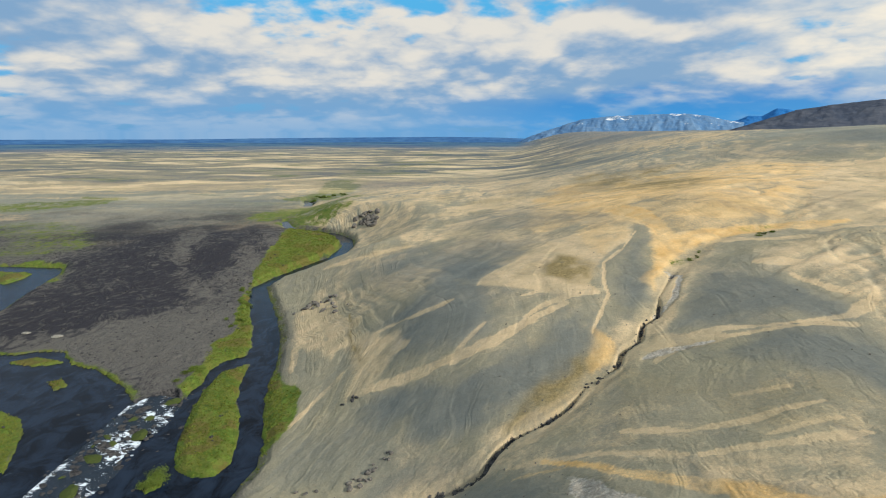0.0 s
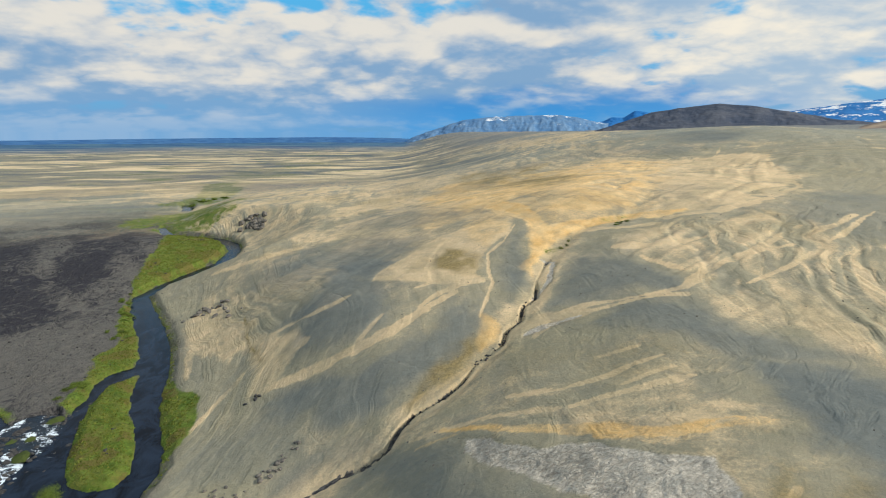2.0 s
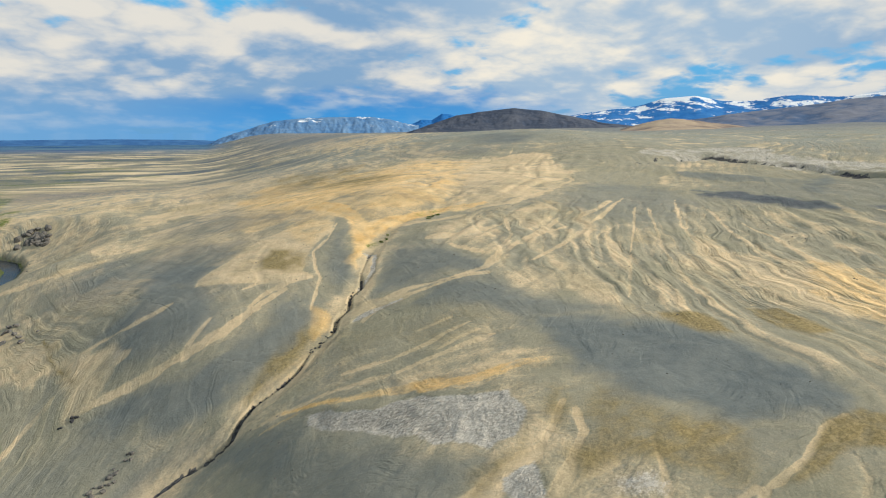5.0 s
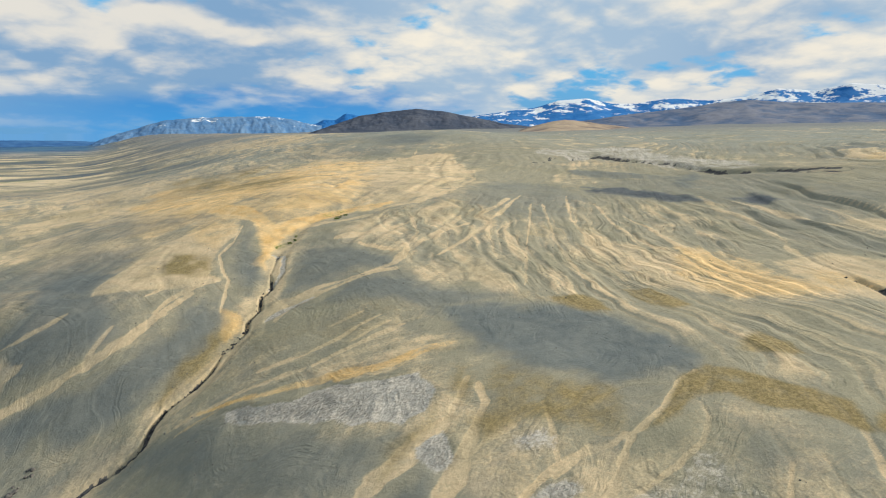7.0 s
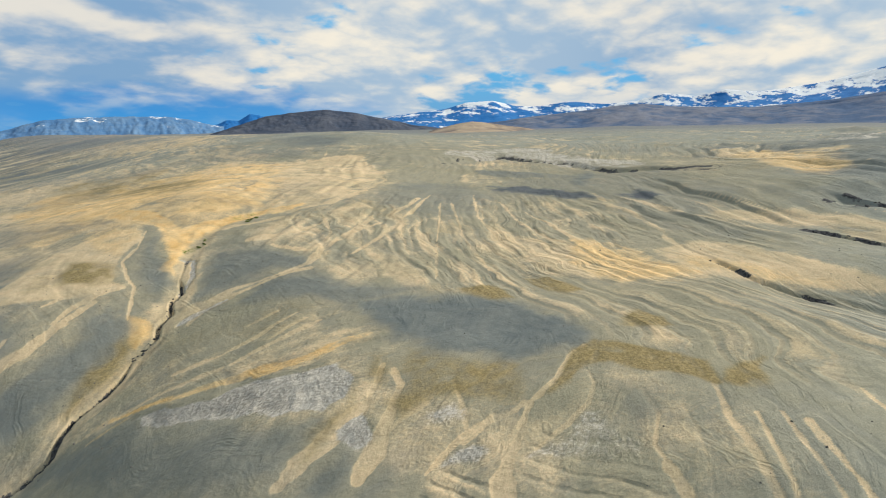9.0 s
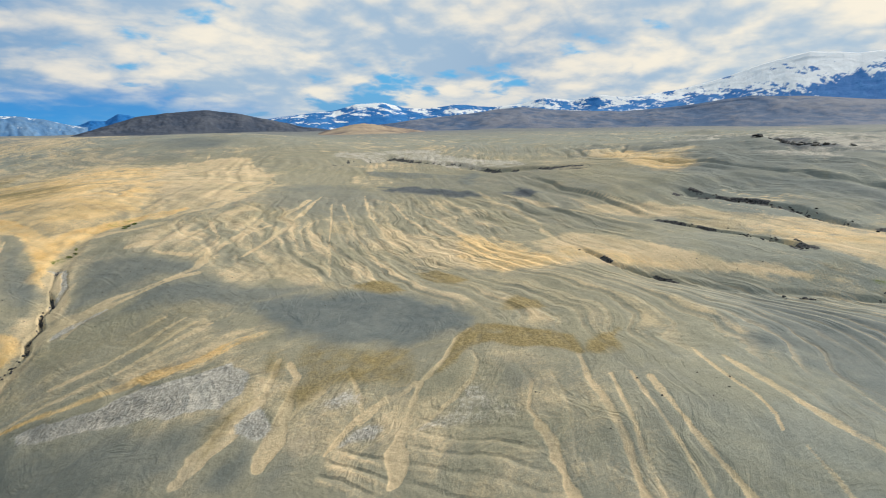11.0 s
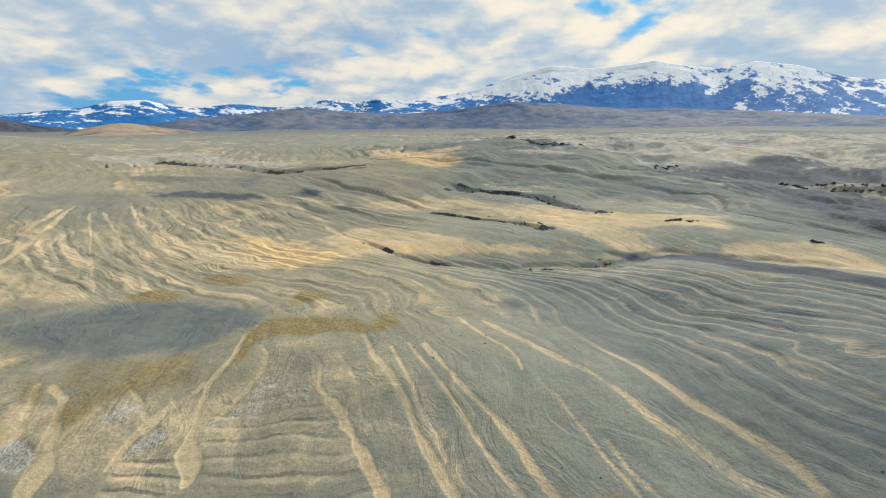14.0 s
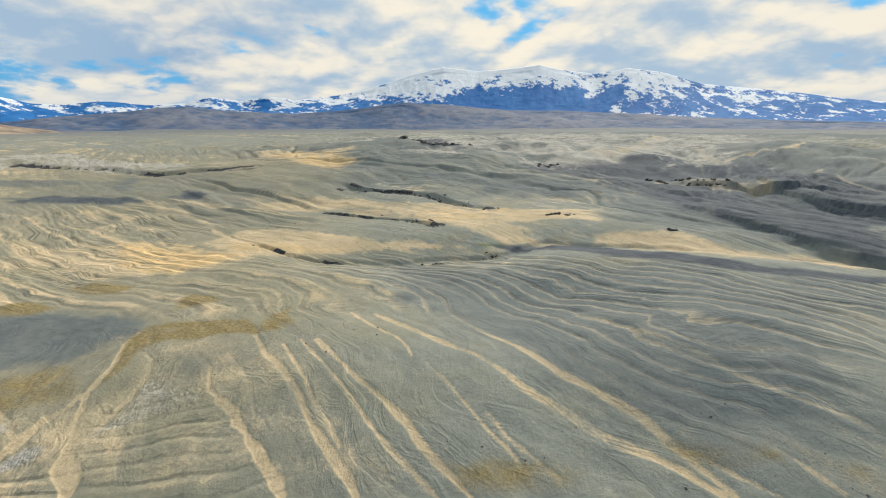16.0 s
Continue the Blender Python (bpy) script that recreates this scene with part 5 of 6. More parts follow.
# ---- water ----
water_mat, k = material("river_water")
p = k.position()
wet = k.mix(k.ramp(k.noise(k.scaled(p, (1, 0.7, 1)), 0.14, 7, 0.66, 0.9), 0.35, 0.65), (0.002, 0.004, 0.008), (0.014, 0.024, 0.042))
wisp = k.math("MULTIPLY", k.ramp(k.noise(k.scaled(p, (0.5, 1.0, 1)), 0.20, 8, 0.72, 2.4), 0.62, 0.72, 0.0, 0.30), k.ramp(k.noise(p, 0.04, 2), 0.45, 0.6))
k.surface(k.mix(wisp, wet, (0.45, 0.50, 0.54)), 0.10, k.bump(k.noise(k.scaled(p, (1, 0.6, 1)), 1.3, 5, 0.65), 0.5, 0.16), 0.06)


def water(name, x0, y0, x1, y1, z, label):
    gx, gy = np.meshgrid(np.linspace(x0, x1, 24), np.linspace(y0, y1, 48), indexing="ij")
    w = sheet(name, gx.ravel(), gy.ravel(), np.full(gx.size, z), 24, 48, {}, water_mat)
    return tagged(w, label, "river", kind="structure")


water("water", -300, 70, -38, 660, 0.0, "dark slate-blue water of a small winding river")
water("water", -215, 70, -93.5, 200, 1.12, "broad dark pool above a row of rapids")


# ---- mountains ----
def mountain(name, azimuths, heights, far, depth, rough, mat, label, foot=-1.2, seed=1, fine=0.12, snow=0.0, bias=None, grain=90):
    """A range seen from the flight: a crest line at some distance with ribbed flanks to front and back."""
    az = np.arange(azimuths[0], azimuths[-1] + 0.01, fine)
    crest = np.interp(az, azimuths, heights)
    crest = np.convolve(np.pad(crest, 2, mode="edge"), [0.1, 0.2, 0.4, 0.2, 0.1], "valid")
    rows = np.concatenate([np.linspace(0, 1, 90), np.linspace(1.06, 1.5, 8)])
    a, v = np.meshgrid(np.radians(az), rows, indexing="ij")
    c = np.repeat(crest[:, None], len(rows), 1)
    d = far - depth * (1 - v)
    x, y = CENTRE[0] + d * np.sin(a), CENTRE[1] + d * np.cos(a)
    top, low = 80 + far * np.tan(np.radians(c)), 80 + (far - depth) * math.tan(radians(foot))
    shape = np.where(v < 1, v ** 1.15, 1 - 0.9 * (v - 1))
    ribs = fbm(a * far / grain, v * 2.2, 1.0, 4, seed) + 0.5 * fbm(a * far / (0.33 * grain), v * 5, 1.0, 3, seed + 2)
    z = low + (top - low) * shape + rough * ribs * np.minimum(v * 2.0, 1) * np.where(v > 0.93, 0.35, 1)
    patch = fbm(a * far / 95 + 3.5 * v, v * 9.0, 1.0, 6, seed + 3, 0.76)
    high = (z - low) / max(1.0, (top - low).max())
    patch = patch + (0 if bias is None else bias(np.degrees(a) + 2.5 * fbm(a * 30, v * 4, 1.0, 4, seed), v + 0.16 * fbm(a * 60, v * 3, 1.0, 4, seed + 5)))
    s = np.stack([step(0.02, 0.10, patch + snow * 0.9 + 0.55 * (high - 0.55)) * (snow != 0), high, ribs * 0.5 + 0.5, np.ones_like(z)], -1)
    ob = sheet(name, x.ravel(), y.ravel(), z.ravel(), len(az), len(rows), {"snow": s.reshape(-1, 4)}, mat)
    return tagged(ob, label, "mountain")


def rock_mat(name, dark, light, white=(0.86, 0.84, 0.80)):
    m, k = material(name)
    s = k.tree.nodes.new("ShaderNodeSeparateColor")
    k.put(s.inputs[0], k.attr("snow")["Color"])
    p = k.position()
    n = k.noise(k.scaled(p, (1, 1, 0.5)), 0.012, 6, 0.62, 0.5)
    rock = k.mix(k.ramp(k.math("ADD", k.math("MULTIPLY", n, 0.7), k.math("MULTIPLY", s.outputs[2], 0.3)), 0.35, 0.65), dark, light)
    k.surface(k.mix(s.outputs[0], rock, white), 0.9, k.bump(n, 0.6, 12.0), 0.1)
    return m


# blue and grey-blue rocks have the haze of distance painted into their colour
haze_blue_rock = rock_mat("hazed_blue_rock", (0.016, 0.14, 0.38), (0.042, 0.20, 0.46))
haze_grey_rock = rock_mat("hazed_grey_rock", (0.085, 0.19, 0.34), (0.150, 0.25, 0.37))
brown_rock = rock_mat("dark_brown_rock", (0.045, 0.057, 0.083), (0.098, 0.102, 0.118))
haze_foot_rock = rock_mat("hazed_foothill_rock", (0.060, 0.105, 0.185), (0.200, 0.200, 0.225))
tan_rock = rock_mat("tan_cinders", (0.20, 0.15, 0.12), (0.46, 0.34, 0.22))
haze_plain_rock = rock_mat("far_plain_haze", (0.03, 0.10, 0.24), (0.06, 0.16, 0.31))

mountain("mountain", [-70, -60, -40, -25, -12, 0, 6, 12], [-0.55, -0.5, -0.55, -0.62, -0.5, -0.42, -0.5, -0.75], 4850, 350, 3, haze_plain_rock,
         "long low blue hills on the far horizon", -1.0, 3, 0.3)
mountain("mountain", [7.9, 8.3, 11, 13.7, 16.4, 20, 23, 24.9, 26.8, 28.5, 31], [-0.75, -0.47, 0.43, 1.31, 1.57, 1.66, 1.74, 1.48, 1.0, 0.8, 0.2], 4600, 900, 16, haze_grey_rock,
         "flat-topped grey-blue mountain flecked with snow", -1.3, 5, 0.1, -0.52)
mountain("mountain", [24, 26, 27.3, 28.1, 29.2, 30.2, 31, 32, 34, 36], [0.2, 0.8, 1.1, 1.5, 1.42, 2.1, 1.99, 1.7, 1.5, 1.0], 4750, 500, 10, haze_blue_rock,
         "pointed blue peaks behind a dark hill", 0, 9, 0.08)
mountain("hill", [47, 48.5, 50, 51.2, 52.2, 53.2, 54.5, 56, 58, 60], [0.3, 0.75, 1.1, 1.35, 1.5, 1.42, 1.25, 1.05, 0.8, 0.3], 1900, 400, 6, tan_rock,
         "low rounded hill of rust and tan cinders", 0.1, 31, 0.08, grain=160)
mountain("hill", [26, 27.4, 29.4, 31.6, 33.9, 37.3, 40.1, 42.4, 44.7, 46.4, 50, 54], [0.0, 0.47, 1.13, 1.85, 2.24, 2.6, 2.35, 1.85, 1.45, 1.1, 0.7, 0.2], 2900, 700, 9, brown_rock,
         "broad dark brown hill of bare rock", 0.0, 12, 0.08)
mountain("mountain", [40, 44, 46.9, 49.2, 51.4, 54.2, 56.4, 58.6, 61.5, 65, 68, 70.3, 73, 75.5, 80], [1.3, 1.99, 2.37, 2.64, 3.29, 3.45, 2.95, 2.9, 3.3, 3.05, 3.3, 3.9, 3.61, 4.1, 3.6], 4500, 700, 9, haze_blue_rock,
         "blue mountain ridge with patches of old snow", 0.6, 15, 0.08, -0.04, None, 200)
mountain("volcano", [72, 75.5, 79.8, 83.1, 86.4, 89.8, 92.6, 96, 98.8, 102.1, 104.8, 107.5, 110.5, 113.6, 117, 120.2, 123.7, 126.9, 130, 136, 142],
         [2.9, 3.6, 4.01, 4.49, 5.34, 6.44, 7.09, 6.71, 6.84, 7.21, 6.58, 6.25, 6.66, 6.14, 5.02, 4.55, 4.08, 3.49, 3.02, 2.4, 1.6], 4700, 1300, 12, haze_blue_rock,
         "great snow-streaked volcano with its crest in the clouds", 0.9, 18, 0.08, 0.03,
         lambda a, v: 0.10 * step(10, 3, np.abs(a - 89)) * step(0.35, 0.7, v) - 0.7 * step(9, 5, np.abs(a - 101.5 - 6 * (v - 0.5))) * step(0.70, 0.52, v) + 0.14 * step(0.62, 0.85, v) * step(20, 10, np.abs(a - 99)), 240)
mountain("foothill", [50, 56, 60.8, 64.8, 68, 71.4, 77.6, 82, 88.7, 93.2, 98.9, 104.4, 109.8, 117.2, 124, 130, 138, 146], [0.9, 1.64, 2.21, 2.7, 3.08, 2.7, 2.54, 2.86, 3.73, 3.47, 2.91, 2.87, 2.55, 2.03, 1.73, 1.48, 1.2, 0.6], 3350, 900, 14, haze_foot_rock,
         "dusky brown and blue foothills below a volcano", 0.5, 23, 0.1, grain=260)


# ---- small things ----
def height_at(x, y):
    """The finished ground's height at some places."""
    return relief(np.array(x, float), np.array(y, float))[0]


def mesh_of(name, bm, mat):
    me = bpy.data.meshes.new(name)
    for f in bm.faces:
        f.smooth = False
    bm.to_mesh(me)
    bm.free()
    me.materials.append(mat)
    return me


def part(name, data, parent, m, label=""):
    ob = new(name, data)
    ob.parent = parent
    ob.matrix_local = m
    return tagged(ob, label)


def stone_mesh(name, mat, seed, rough=0.35, squash=0.7, cuts=2):
    """An angular weathered stone about one metre across."""
    bm = bmesh.new()
    bmesh.ops.create_icosphere(bm, subdivisions=cuts, radius=0.5)
    rng = random.Random(seed)
    planes = [Vector((rng.uniform(-1, 1), rng.uniform(-1, 1), rng.uniform(-0.6, 1))).normalized() for _ in range(7)]
    for v in bm.verts:
        n = noise.fractal(v.co * 2.2 + Vector((seed * 3.1, 0, 0)), 1.0, 2.0, 3)
        v.co *= 1 + rough * n
        for q in planes:
            over = v.co.dot(q) - 0.36
            if over > 0:
                v.co -= q * over * 0.8
        v.co.z *= squash
    return mesh_of(name, bm, mat)


def stone_material(name, dark, light):
    m, k = material(name)
    p = k.position()
    info = k.tree.nodes.new("ShaderNodeObjectInfo").outputs["Random"]
    n = k.noise(p, 1.8, 6, 0.65, 0.6)
    c = k.mix(k.ramp(n, 0.35, 0.65), dark, light)
    c = k.mix(k.ramp(info, 0.0, 1.0, 0.0, 0.35), c, light)
    k.surface(c, 0.85, k.bump(n, 0.8, 0.3), 0.2)
    return m


black_stone = stone_material("black_lava_stone", (0.022, 0.021, 0.022), (0.075, 0.070, 0.064))
grey_stone = stone_material("grey_tuff_stone", (0.065, 0.060, 0.055), (0.20, 0.175, 0.14))
pale_stone = stone_material("pale_pumice_stone", (0.18, 0.165, 0.13), (0.34, 0.31, 0.25))
BLACK = [stone_mesh("black_stone", black_stone, i) for i in range(5)]
GREY = [stone_mesh("grey_stone", grey_stone, 20 + i) for i in range(5)]
PALE = [stone_mesh("pale_stone", pale_stone, 40 + i, 0.2, 0.55) for i in range(2)]
rng = random.Random(5)


def scatter(pts, spread, count):
    """Random places along a bent line."""
    out = []
    for _ in range(count):
        i = rng.randrange(len(pts) - 1)
        t = rng.random()
        out.append((pts[i][0] + t * (pts[i + 1][0] - pts[i][0]) + rng.gauss(0, spread), pts[i][1] + t * (pts[i + 1][1] - pts[i][1]) + rng.gauss(0, spread)))
    return out


def outcrop(pts, spread, count, size, kinds, label, high=1.0):
    """A crag: many broken blocks sunk into the slope."""
    places = scatter(pts, spread, count)
    z = height_at([p[0] for p in places], [p[1] for p in places])
    cx, cy = sum(p[0] for p in places) / count, sum(p[1] for p in places) / count
    base = float(height_at([cx], [cy])[0])
    root = new("rock_outcrop")
    root.location = (cx, cy, base)
    for (x, y), h in zip(places, z):
        s = size * rng.uniform(0.5, 1.35)
        m = Matrix.Translation((x - cx, y - cy, float(h) - base + 0.05 * s)) @ Euler((rng.uniform(-0.5, 0.5), rng.uniform(-0.5, 0.5), rng.uniform(0, 6.3))).to_matrix().to_4x4()
        part("rock", rng.choice(kinds), root, m @ Matrix.Diagonal((s * rng.uniform(0.8, 1.6), s, s * rng.uniform(0.7, 1.3) * high, 1)))
    return tagged(root, label, "rock outcrop", "rock outcrops")


DARK_CRAG = "dark broken lava rocks jutting from an ash slope"
outcrop([(-72, 438), (-64, 446), (-56, 425)], 4.0, 44, 4.2, GREY, "steep grey crag above a bend of the river", 1.5)
outcrop([(-60, 230), (-52, 233), (-44, 214)], 2.2, 26, 2.2, GREY, "ribbed grey rocks on the slope above the river", 0.8)
outcrop([(-20, 104), (-16, 107), (-12, 112)], 0.9, 22, 1.1, GREY, "low dark ledge of broken rock on an ash slope")
outcrop([(-28, 138), (-24, 139)], 0.4, 8, 1.0, BLACK, DARK_CRAG)
outcrop([(-38, 106), (-30, 104), (-24, 101)], 2.0, 18, 0.8, GREY, "scattered grey stones on an ash slope")
for pts, spread, count, size in ((CANYON_A[1:4], 2.6, 60, 1.5), (CANYON_A[3:], 2.2, 44, 1.2), (CANYON_B[:3], 1.2, 20, 0.9), (CANYON_B[2:5], 2.2, 40, 1.2),
                                 (CANYON_C, 0.8, 14, 0.9), ([(150, -50), (152, -58)], 1.2, 12, 1.4), ([(156, -70), (157, -80)], 1.6, 12, 1.3),
                                 ([(212, -108), (208, -118)], 1.5, 14, 1.8), ([(357, -218), (331, -225), (300, -237)], 4.0, 40, 2.4), ([(180, -150), (177, -153)], 0.6, 6, 1.6),
                                 ([(449, -40), (435, -59), (433, -83)], 6.0, 40, 3.6), ([(379, -143), (388, -158)], 3.0, 16, 2.4)):
    outcrop(pts, spread, count, size, BLACK + GREY[:3], DARK_CRAG, 0.75)
# stones in the mouth of the gully
outcrop(GULLY[2:8], 0.4, 34, 0.5, BLACK, "black rock walls of a narrow gully")
outcrop(GULLY[8:16], 0.5, 44, 0.6, BLACK, "black rock walls of a narrow gully")

# ---- rapids ----
foam_mat, k = material("white_water")
p = k.position()
foam_n = k.noise(k.scaled(p, (0.6, 1.1, 1.0)), 0.75, 7, 0.7, 1.6)
at = k.tree.nodes.new("ShaderNodeSeparateColor")
k.put(at.inputs[0], k.attr("foam")["Color"])
white = k.ramp(k.math("ADD", foam_n, k.math("MULTIPLY", at.outputs[0], 0.36)), 0.70, 0.78)
k.surface(k.mix(white, (0.014, 0.022, 0.032), (0.80, 0.86, 0.90)), k.ramp(white, 0, 1, 0.2, 0.8), k.bump(foam_n, 0.8, 0.5), 0.25)
u, v = np.meshgrid(np.linspace(0, 1, 90), np.linspace(-1, 1, 60), indexing="ij")
seg = np.linspace(0, 1, len(WEIR))
cx, cy, cw = (np.interp(u, seg, w) for w in ([p[0] for p in WEIR], [p[1] for p in WEIR], WEIR_W))
rx, ry = cx + v * (cw / 2 + 2.5), cy + 0 * v
fall = 1.12 * step(0.75, -0.75, v + 0.35 * fbm(rx, ry, 7, 3, 2))
steps = 0.10 * fbm(rx, ry, 2.2, 3, 4) * step(1.1, 0.6, np.abs(v))
froth = np.clip(step(1.05, 0.55, np.abs(v)) * (0.22 + 1.3 * fbm(rx + ry * 0.3, ry, 7, 4, 6)) + 0.35 * step(0.7, 0.1, np.abs(v - 0.35)) * step(0.3, 0.75, u) + 0.3 * step(0.25, 0.05, np.abs(v + 0.72)), 0, 1)
rapids = sheet("rapids", rx.ravel(), ry.ravel(), (fall + steps - 0.04).ravel(), 90, 60, {"foam": np.stack([froth, froth, froth, np.ones_like(froth)], -1).reshape(-1, 4)}, foam_mat)
tagged(rapids, "white foaming rapids tumbling between dark mossy stones", "rapids", kind="structure")

for x, y in scatter([(p[0], p[1]) for p in WEIR[:6]], 5.4, 170):
    s = rng.uniform(0.6, 1.9)
    ob = new("boulder", rng.choice(BLACK))
    lift = 1.05 * float(step(0.75, -0.75, (x + 86) / 9.0))
    ob.matrix_world = Matrix.Translation((x, y, lift - 0.12 * s)) @ Euler((rng.uniform(-0.3, 0.3), rng.uniform(-0.3, 0.3), rng.uniform(0, 6.3))).to_matrix().to_4x4() @ Matrix.Diagonal((s * 1.3, s, s * 0.8, 1))
    tagged(ob, "wet black boulder standing in the rapids", "boulder", "boulders in the rapids")

# ---- plants ----
leaf_mat, k = material("leaves")
isl = k.tree.nodes.new("ShaderNodeNewGeometry").outputs["Random Per Island"]
k.surface(k.mix(isl, (0.060, 0.105, 0.016), (0.165, 0.205, 0.035)), 0.8, None, 0.15)
bark_mat, k = material("bark")
k.surface(k.mix(k.noise(k.position(), 6, 4), (0.06, 0.045, 0.03), (0.13, 0.10, 0.07)), 0.9)
blade_mat, k = material("grass_blades")
isl = k.tree.nodes.new("ShaderNodeNewGeometry").outputs["Random Per Island"]
k.surface(k.mix(isl, (0.080, 0.125, 0.015), (0.21, 0.205, 0.04)), 0.85, None, 0.1)


def soup(name, verts, faces, mat):
    me = bpy.data.meshes.new(name)
    me.from_pydata(verts, [], faces)
    me.materials.append(mat)
    return me


def crown_mesh(seed, clumps, leaves):
    """A low crown of many small leaves in uneven clumps, about one metre across."""
    r = random.Random(seed)
    verts, faces = [], []
    for _ in range(clumps):
        a, d = r.uniform(0, 6.3), 0.42 * math.sqrt(r.random())
        c = Vector((d * math.cos(a), d * math.sin(a), 0.12 + 0.36 * r.random() * (1 - d)))
        size = r.uniform(0.07, 0.15)
        for _ in range(leaves):
            q = c + Vector((r.gauss(0, 1), r.gauss(0, 1), r.gauss(0, 0.8))) * size
            e = Vector((r.gauss(0, 1), r.gauss(0, 1), r.gauss(0, 1))).normalized() * r.uniform(0.02, 0.04)
            f = e.orthogonal().normalized() * r.uniform(0.012, 0.025)
            n = len(verts)
            verts += [q - e, q + f, q + e, q - f]
            faces.append((n, n + 1, n + 2, n + 3))
    return soup("crown", verts, faces, leaf_mat)


CROWNS = [crown_mesh(i, 60, 26) for i in range(2)]
bm = bmesh.new()
for a in range(7):
    b = a * 0.9
    top = Vector((0.28 * math.cos(b), 0.28 * math.sin(b), 0.30))
    side = Vector((-math.sin(b), math.cos(b), 0)) * 0.012
    vs = [bm.verts.new(q) for q in (-side, side, top + side * 0.4, top - side * 0.4)]
    low = [bm.verts.new(Vector(w.co) + Vector((0, 0, -0.02))) for w in vs]
    for f in ((0, 1, 2, 3), ):
        bm.faces.new([vs[i] for i in f])
    bm.faces.new(low[::-1])
    for i in range(4):
        bm.faces.new((vs[i], low[i], low[(i + 1) % 4], vs[(i + 1) % 4]))
STEMS = mesh_of("stems", bm, bark_mat)


def shrub(x, y, wide, high, label):
    root = new("shrub")
    root.location = (x, y, float(height_at([x], [y])[0]) - 0.05)
    m = Matrix.Rotation(rng.uniform(0, 6.3), 4, "Z") @ Matrix.Diagonal((wide, wide * rng.uniform(0.8, 1.2), high, 1))
    part("stems", STEMS, root, m)
    part("crown", rng.choice(CROWNS), root, m)
    return tagged(root, label, "shrub", "shrubs by the river")


GREEN_SHRUB = "dense green shrub on the river bank"
for x, y, w, h in ((-68.5, 117, 4.5, 2.6), (-67, 114, 4.5, 2.6), (-69, 112.5, 3.6, 2.2)):
    shrub(x, y, w, h, "round bright green bush on an islet below the rapids")
for x, y in scatter([(-158, 640), (-150, 655), (-120, 690)], 6, 16) + scatter([(-105, 278), (-100, 262), (-92, 240), (-88, 215)], 2.2, 30) + scatter([(-84, 176), (-88, 166)], 1.2, 8):
    shrub(x, y, rng.uniform(1.6, 3.4) * (2.2 if y > 500 else 1), rng.uniform(1.2, 2.2) * (2 if y > 500 else 1), GREEN_SHRUB)
for x, y in scatter([(76, 166), (82, 174)], 1.0, 6) + scatter([(96, 179), (110, 178)], 1.2, 8):
    shrub(x, y, rng.uniform(1.2, 2.2), rng.uniform(0.6, 1.0), "small green shrub beside a dry gully")

moss_mat, k = material("dark_moss")
k.surface(k.mix(k.noise(k.position(), 1.5, 6, 0.65), (0.030, 0.045, 0.012), (0.095, 0.115, 0.030)), 0.95, k.bump(k.noise(k.position(), 5, 4), 0.8, 0.2), 0.1)
MOUND = stone_mesh("mound", moss_mat, 71, 0.4, 0.45, 3)
for x, y, w in ((-88, 123, 6.5), (-82, 134, 6.0), (-85, 110, 6.0), (-88, 142, 4.0), (-82, 153, 5.0), (-84, 143, 3.0), (-90, 133, 4.0), (-87, 130, 3.0), (-93, 141, 2.5), (-91, 128, 2.5), (-90, 115, 3.0), (-83, 102, 5.0)):
    root = new("mossy_islet")
    root.location = (x, y, 0.35)
    part("moss", MOUND, root, Matrix.Rotation(rng.uniform(0, 6), 4, "Z") @ Matrix.Diagonal((w, w * 0.7, 3.4, 1)))
    for _ in range(5):
        a = rng.uniform(0, 6.3)
        s = rng.uniform(0.8, 1.6)
        part("rock", rng.choice(BLACK), root, Matrix.Translation((0.5 * w * math.cos(a), 0.36 * w * math.sin(a), -0.1)) @ Matrix.Diagonal((s, s, s * 0.7, 1)))
    tagged(root, "islet of black rock covered with dark green moss", "islet", "islets in the rapids")

# grass tussocks, too many to count
r2 = np.random.RandomState(9)
tx, ty = r2.uniform(-140, -36, 90000), r2.uniform(80, 460, 90000)
th, trise, tgap = relief(tx, ty)[:3]
keep = (tgap > 0.3) & (th < 9) & (line_gap(tx, ty, WEIR, WEIR_W)[0] > 1)
dens = step(0.5, -2.0, meadow_gap(tx, ty) + 2 * fbm(tx, ty, 9, 3, 3))
dens = np.maximum(dens, 0.5 * step(3, 1, tgap) * (1 - trise))
keep &= r2.rand(len(tx)) < dens
tx, ty, th = tx[keep][:22000], ty[keep][:22000], th[keep][:22000]
verts, faces = [], []
for x, y, z in zip(tx, ty, th):
    s = rng.uniform(0.15, 0.5)
    for _ in range(4):
        a = rng.uniform(0, 6.3)
        dx, dy = s * 0.5 * math.cos(a), s * 0.5 * math.sin(a)
        ox, oy = rng.uniform(-0.3, 0.3), rng.uniform(-0.3, 0.3)
        n = len(verts)
        verts += [(x + ox - dx, y + oy - dy, z - 0.05), (x + ox + dx, y + oy + dy, z - 0.05), (x + ox - dy * 0.6, y + oy + dx * 0.6, z + s * 0.6)]
        faces.append((n, n + 1, n + 2))
tussocks = new("grass_tussocks", soup("grass_tussocks", verts, faces, blade_mat))
tagged(tussocks, "rough green and straw-coloured grass along the river", "grass", kind="stuff")


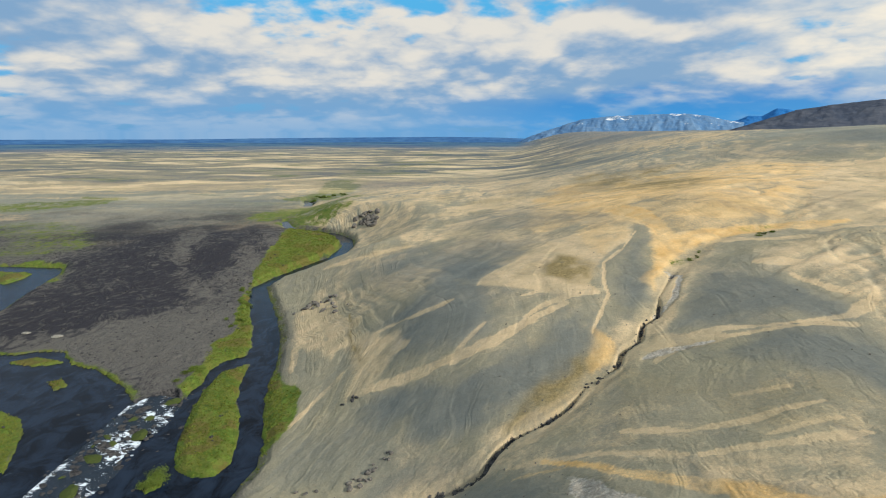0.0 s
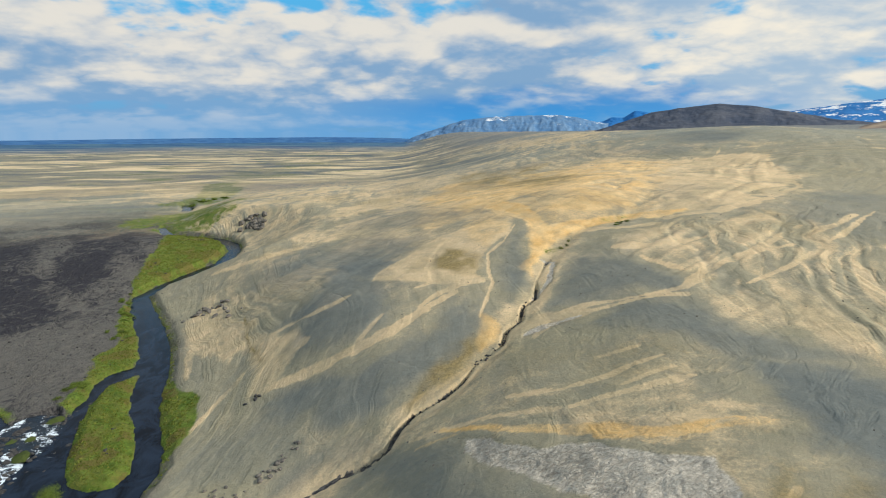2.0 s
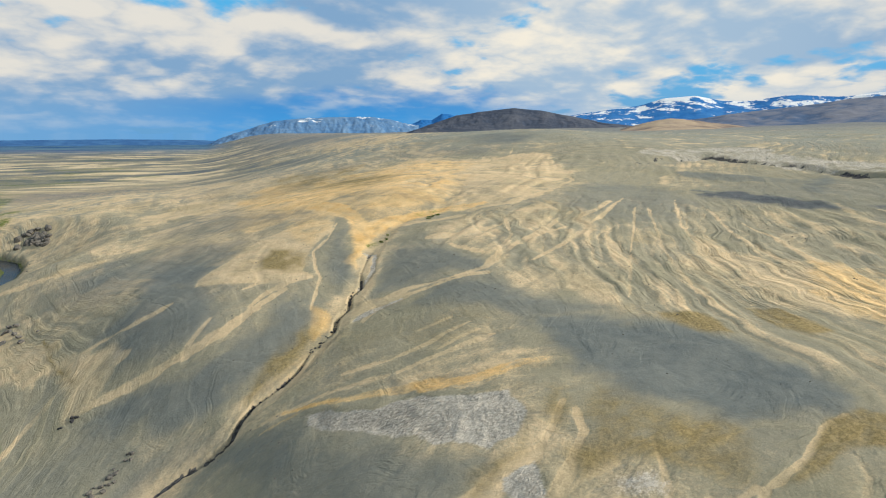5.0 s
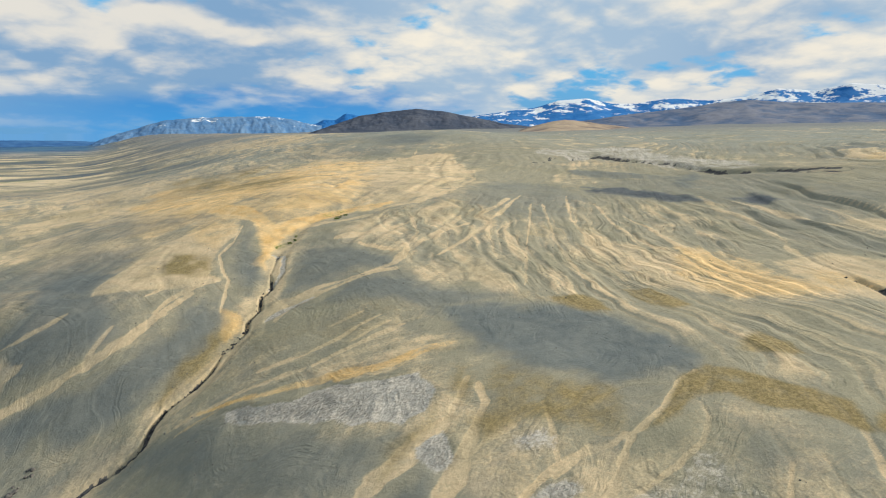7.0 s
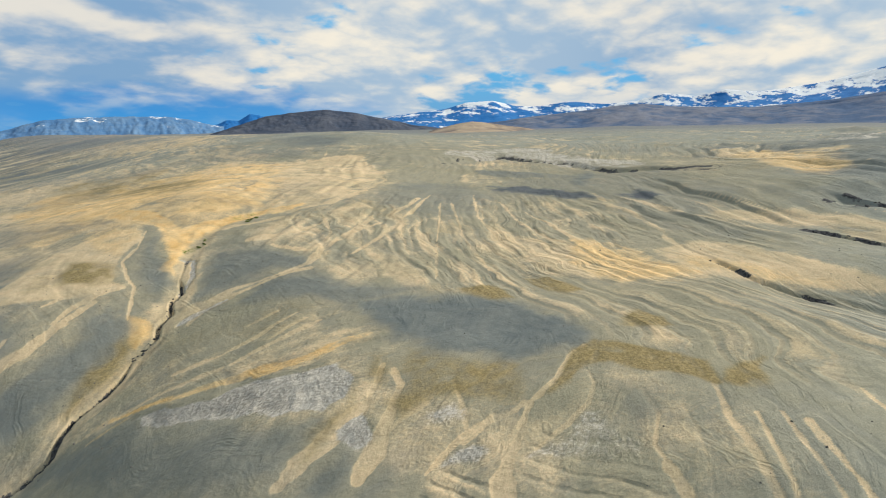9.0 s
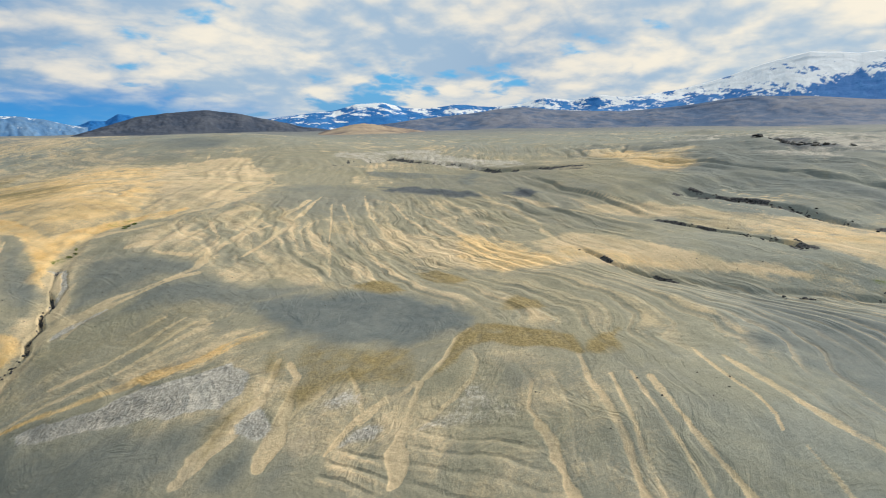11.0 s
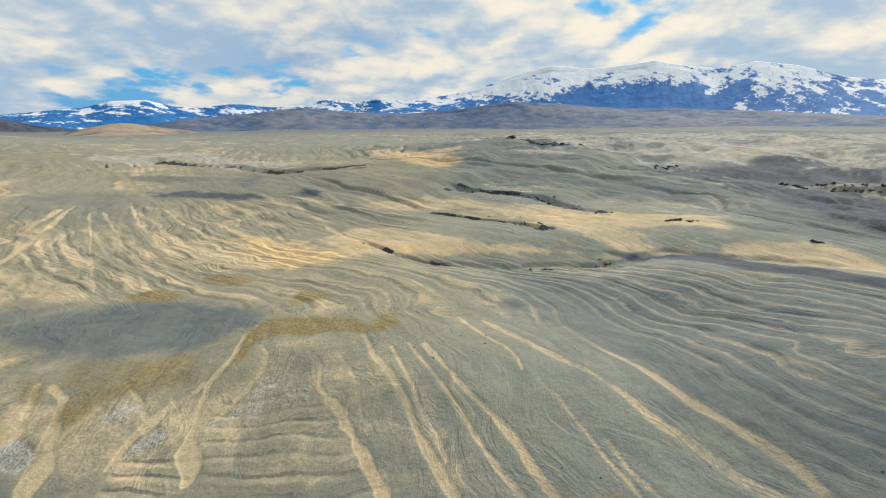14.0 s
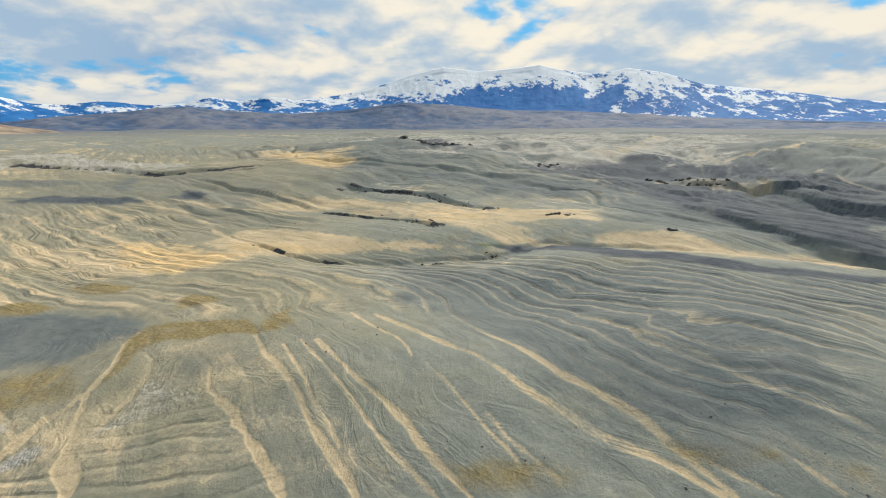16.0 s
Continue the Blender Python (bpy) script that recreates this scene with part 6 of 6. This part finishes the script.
def strewn(name, count, x0, y0, x1, y1, test, lo, hi, mats, label):
    """Loose stones over a stretch of ground, in one mesh."""
    r = np.random.RandomState(len(name) + count)
    sx, sy = r.uniform(x0, x1, count * 3), r.uniform(y0, y1, count * 3)
    q = relief(sx, sy)
    ok = np.where(test(sx, sy, q))[0][:count]
    verts, faces = [], []
    corner = [(-1, -1, -0.6), (1, -1, -0.6), (1, 1, -0.6), (-1, 1, -0.6), (-0.6, -0.5, 0.5), (0.5, -0.6, 0.6), (0.6, 0.5, 0.4), (-0.5, 0.6, 0.6)]
    for i in ok:
        s = lo + (hi - lo) * r.rand() ** 3
        a = r.uniform(0, 6.3)
        c_, s_ = math.cos(a), math.sin(a)
        n = len(verts)
        for cx_, cy_, cz_ in corner:
            jx, jy, jz = cx_ * s * r.uniform(0.35, 0.6), cy_ * s * r.uniform(0.3, 0.5), cz_ * s * r.uniform(0.35, 0.6)
            verts.append((sx[i] + jx * c_ - jy * s_, sy[i] + jx * s_ + jy * c_, float(q[0][i]) + jz + 0.1 * s))
        faces += [(n + 4, n + 5, n + 6, n + 7), (n, n + 1, n + 5, n + 4), (n + 1, n + 2, n + 6, n + 5), (n + 2, n + 3, n + 7, n + 6), (n + 3, n, n + 4, n + 7)]
    ob = new(name, soup(name, verts, faces, mats))
    return tagged(ob, label, "stones", kind="stuff")


strewn("lava_stones", 1500, -260, 110, -60, 420, lambda x, y, q: (q[1] < 0.1) & (q[2] > 4) & (q[3] > 2), 0.3, 1.3, black_stone, "black lava stones strewn over the valley floor")
strewn("slope_stones", 900, -30, -150, 200, 200, lambda x, y, q: (q[1] > 0.9) & (fbm(x, y, 40, 3, 3) > 0.05), 0.15, 0.5, grey_stone, "small grey stones strewn over the ash slopes")

for x, y, s in ((-152, 203, 4.6), (-166, 206, 3.8)):
    ob = new("boulder", rng.choice(PALE))
    ob.matrix_world = Matrix.Translation((x, y, float(height_at([x], [y])[0]) + 0.2)) @ Matrix.Diagonal((s, s * 0.7, s * 0.5, 1))
    tagged(ob, "large pale pumice boulder beside a dark pool", "boulder")
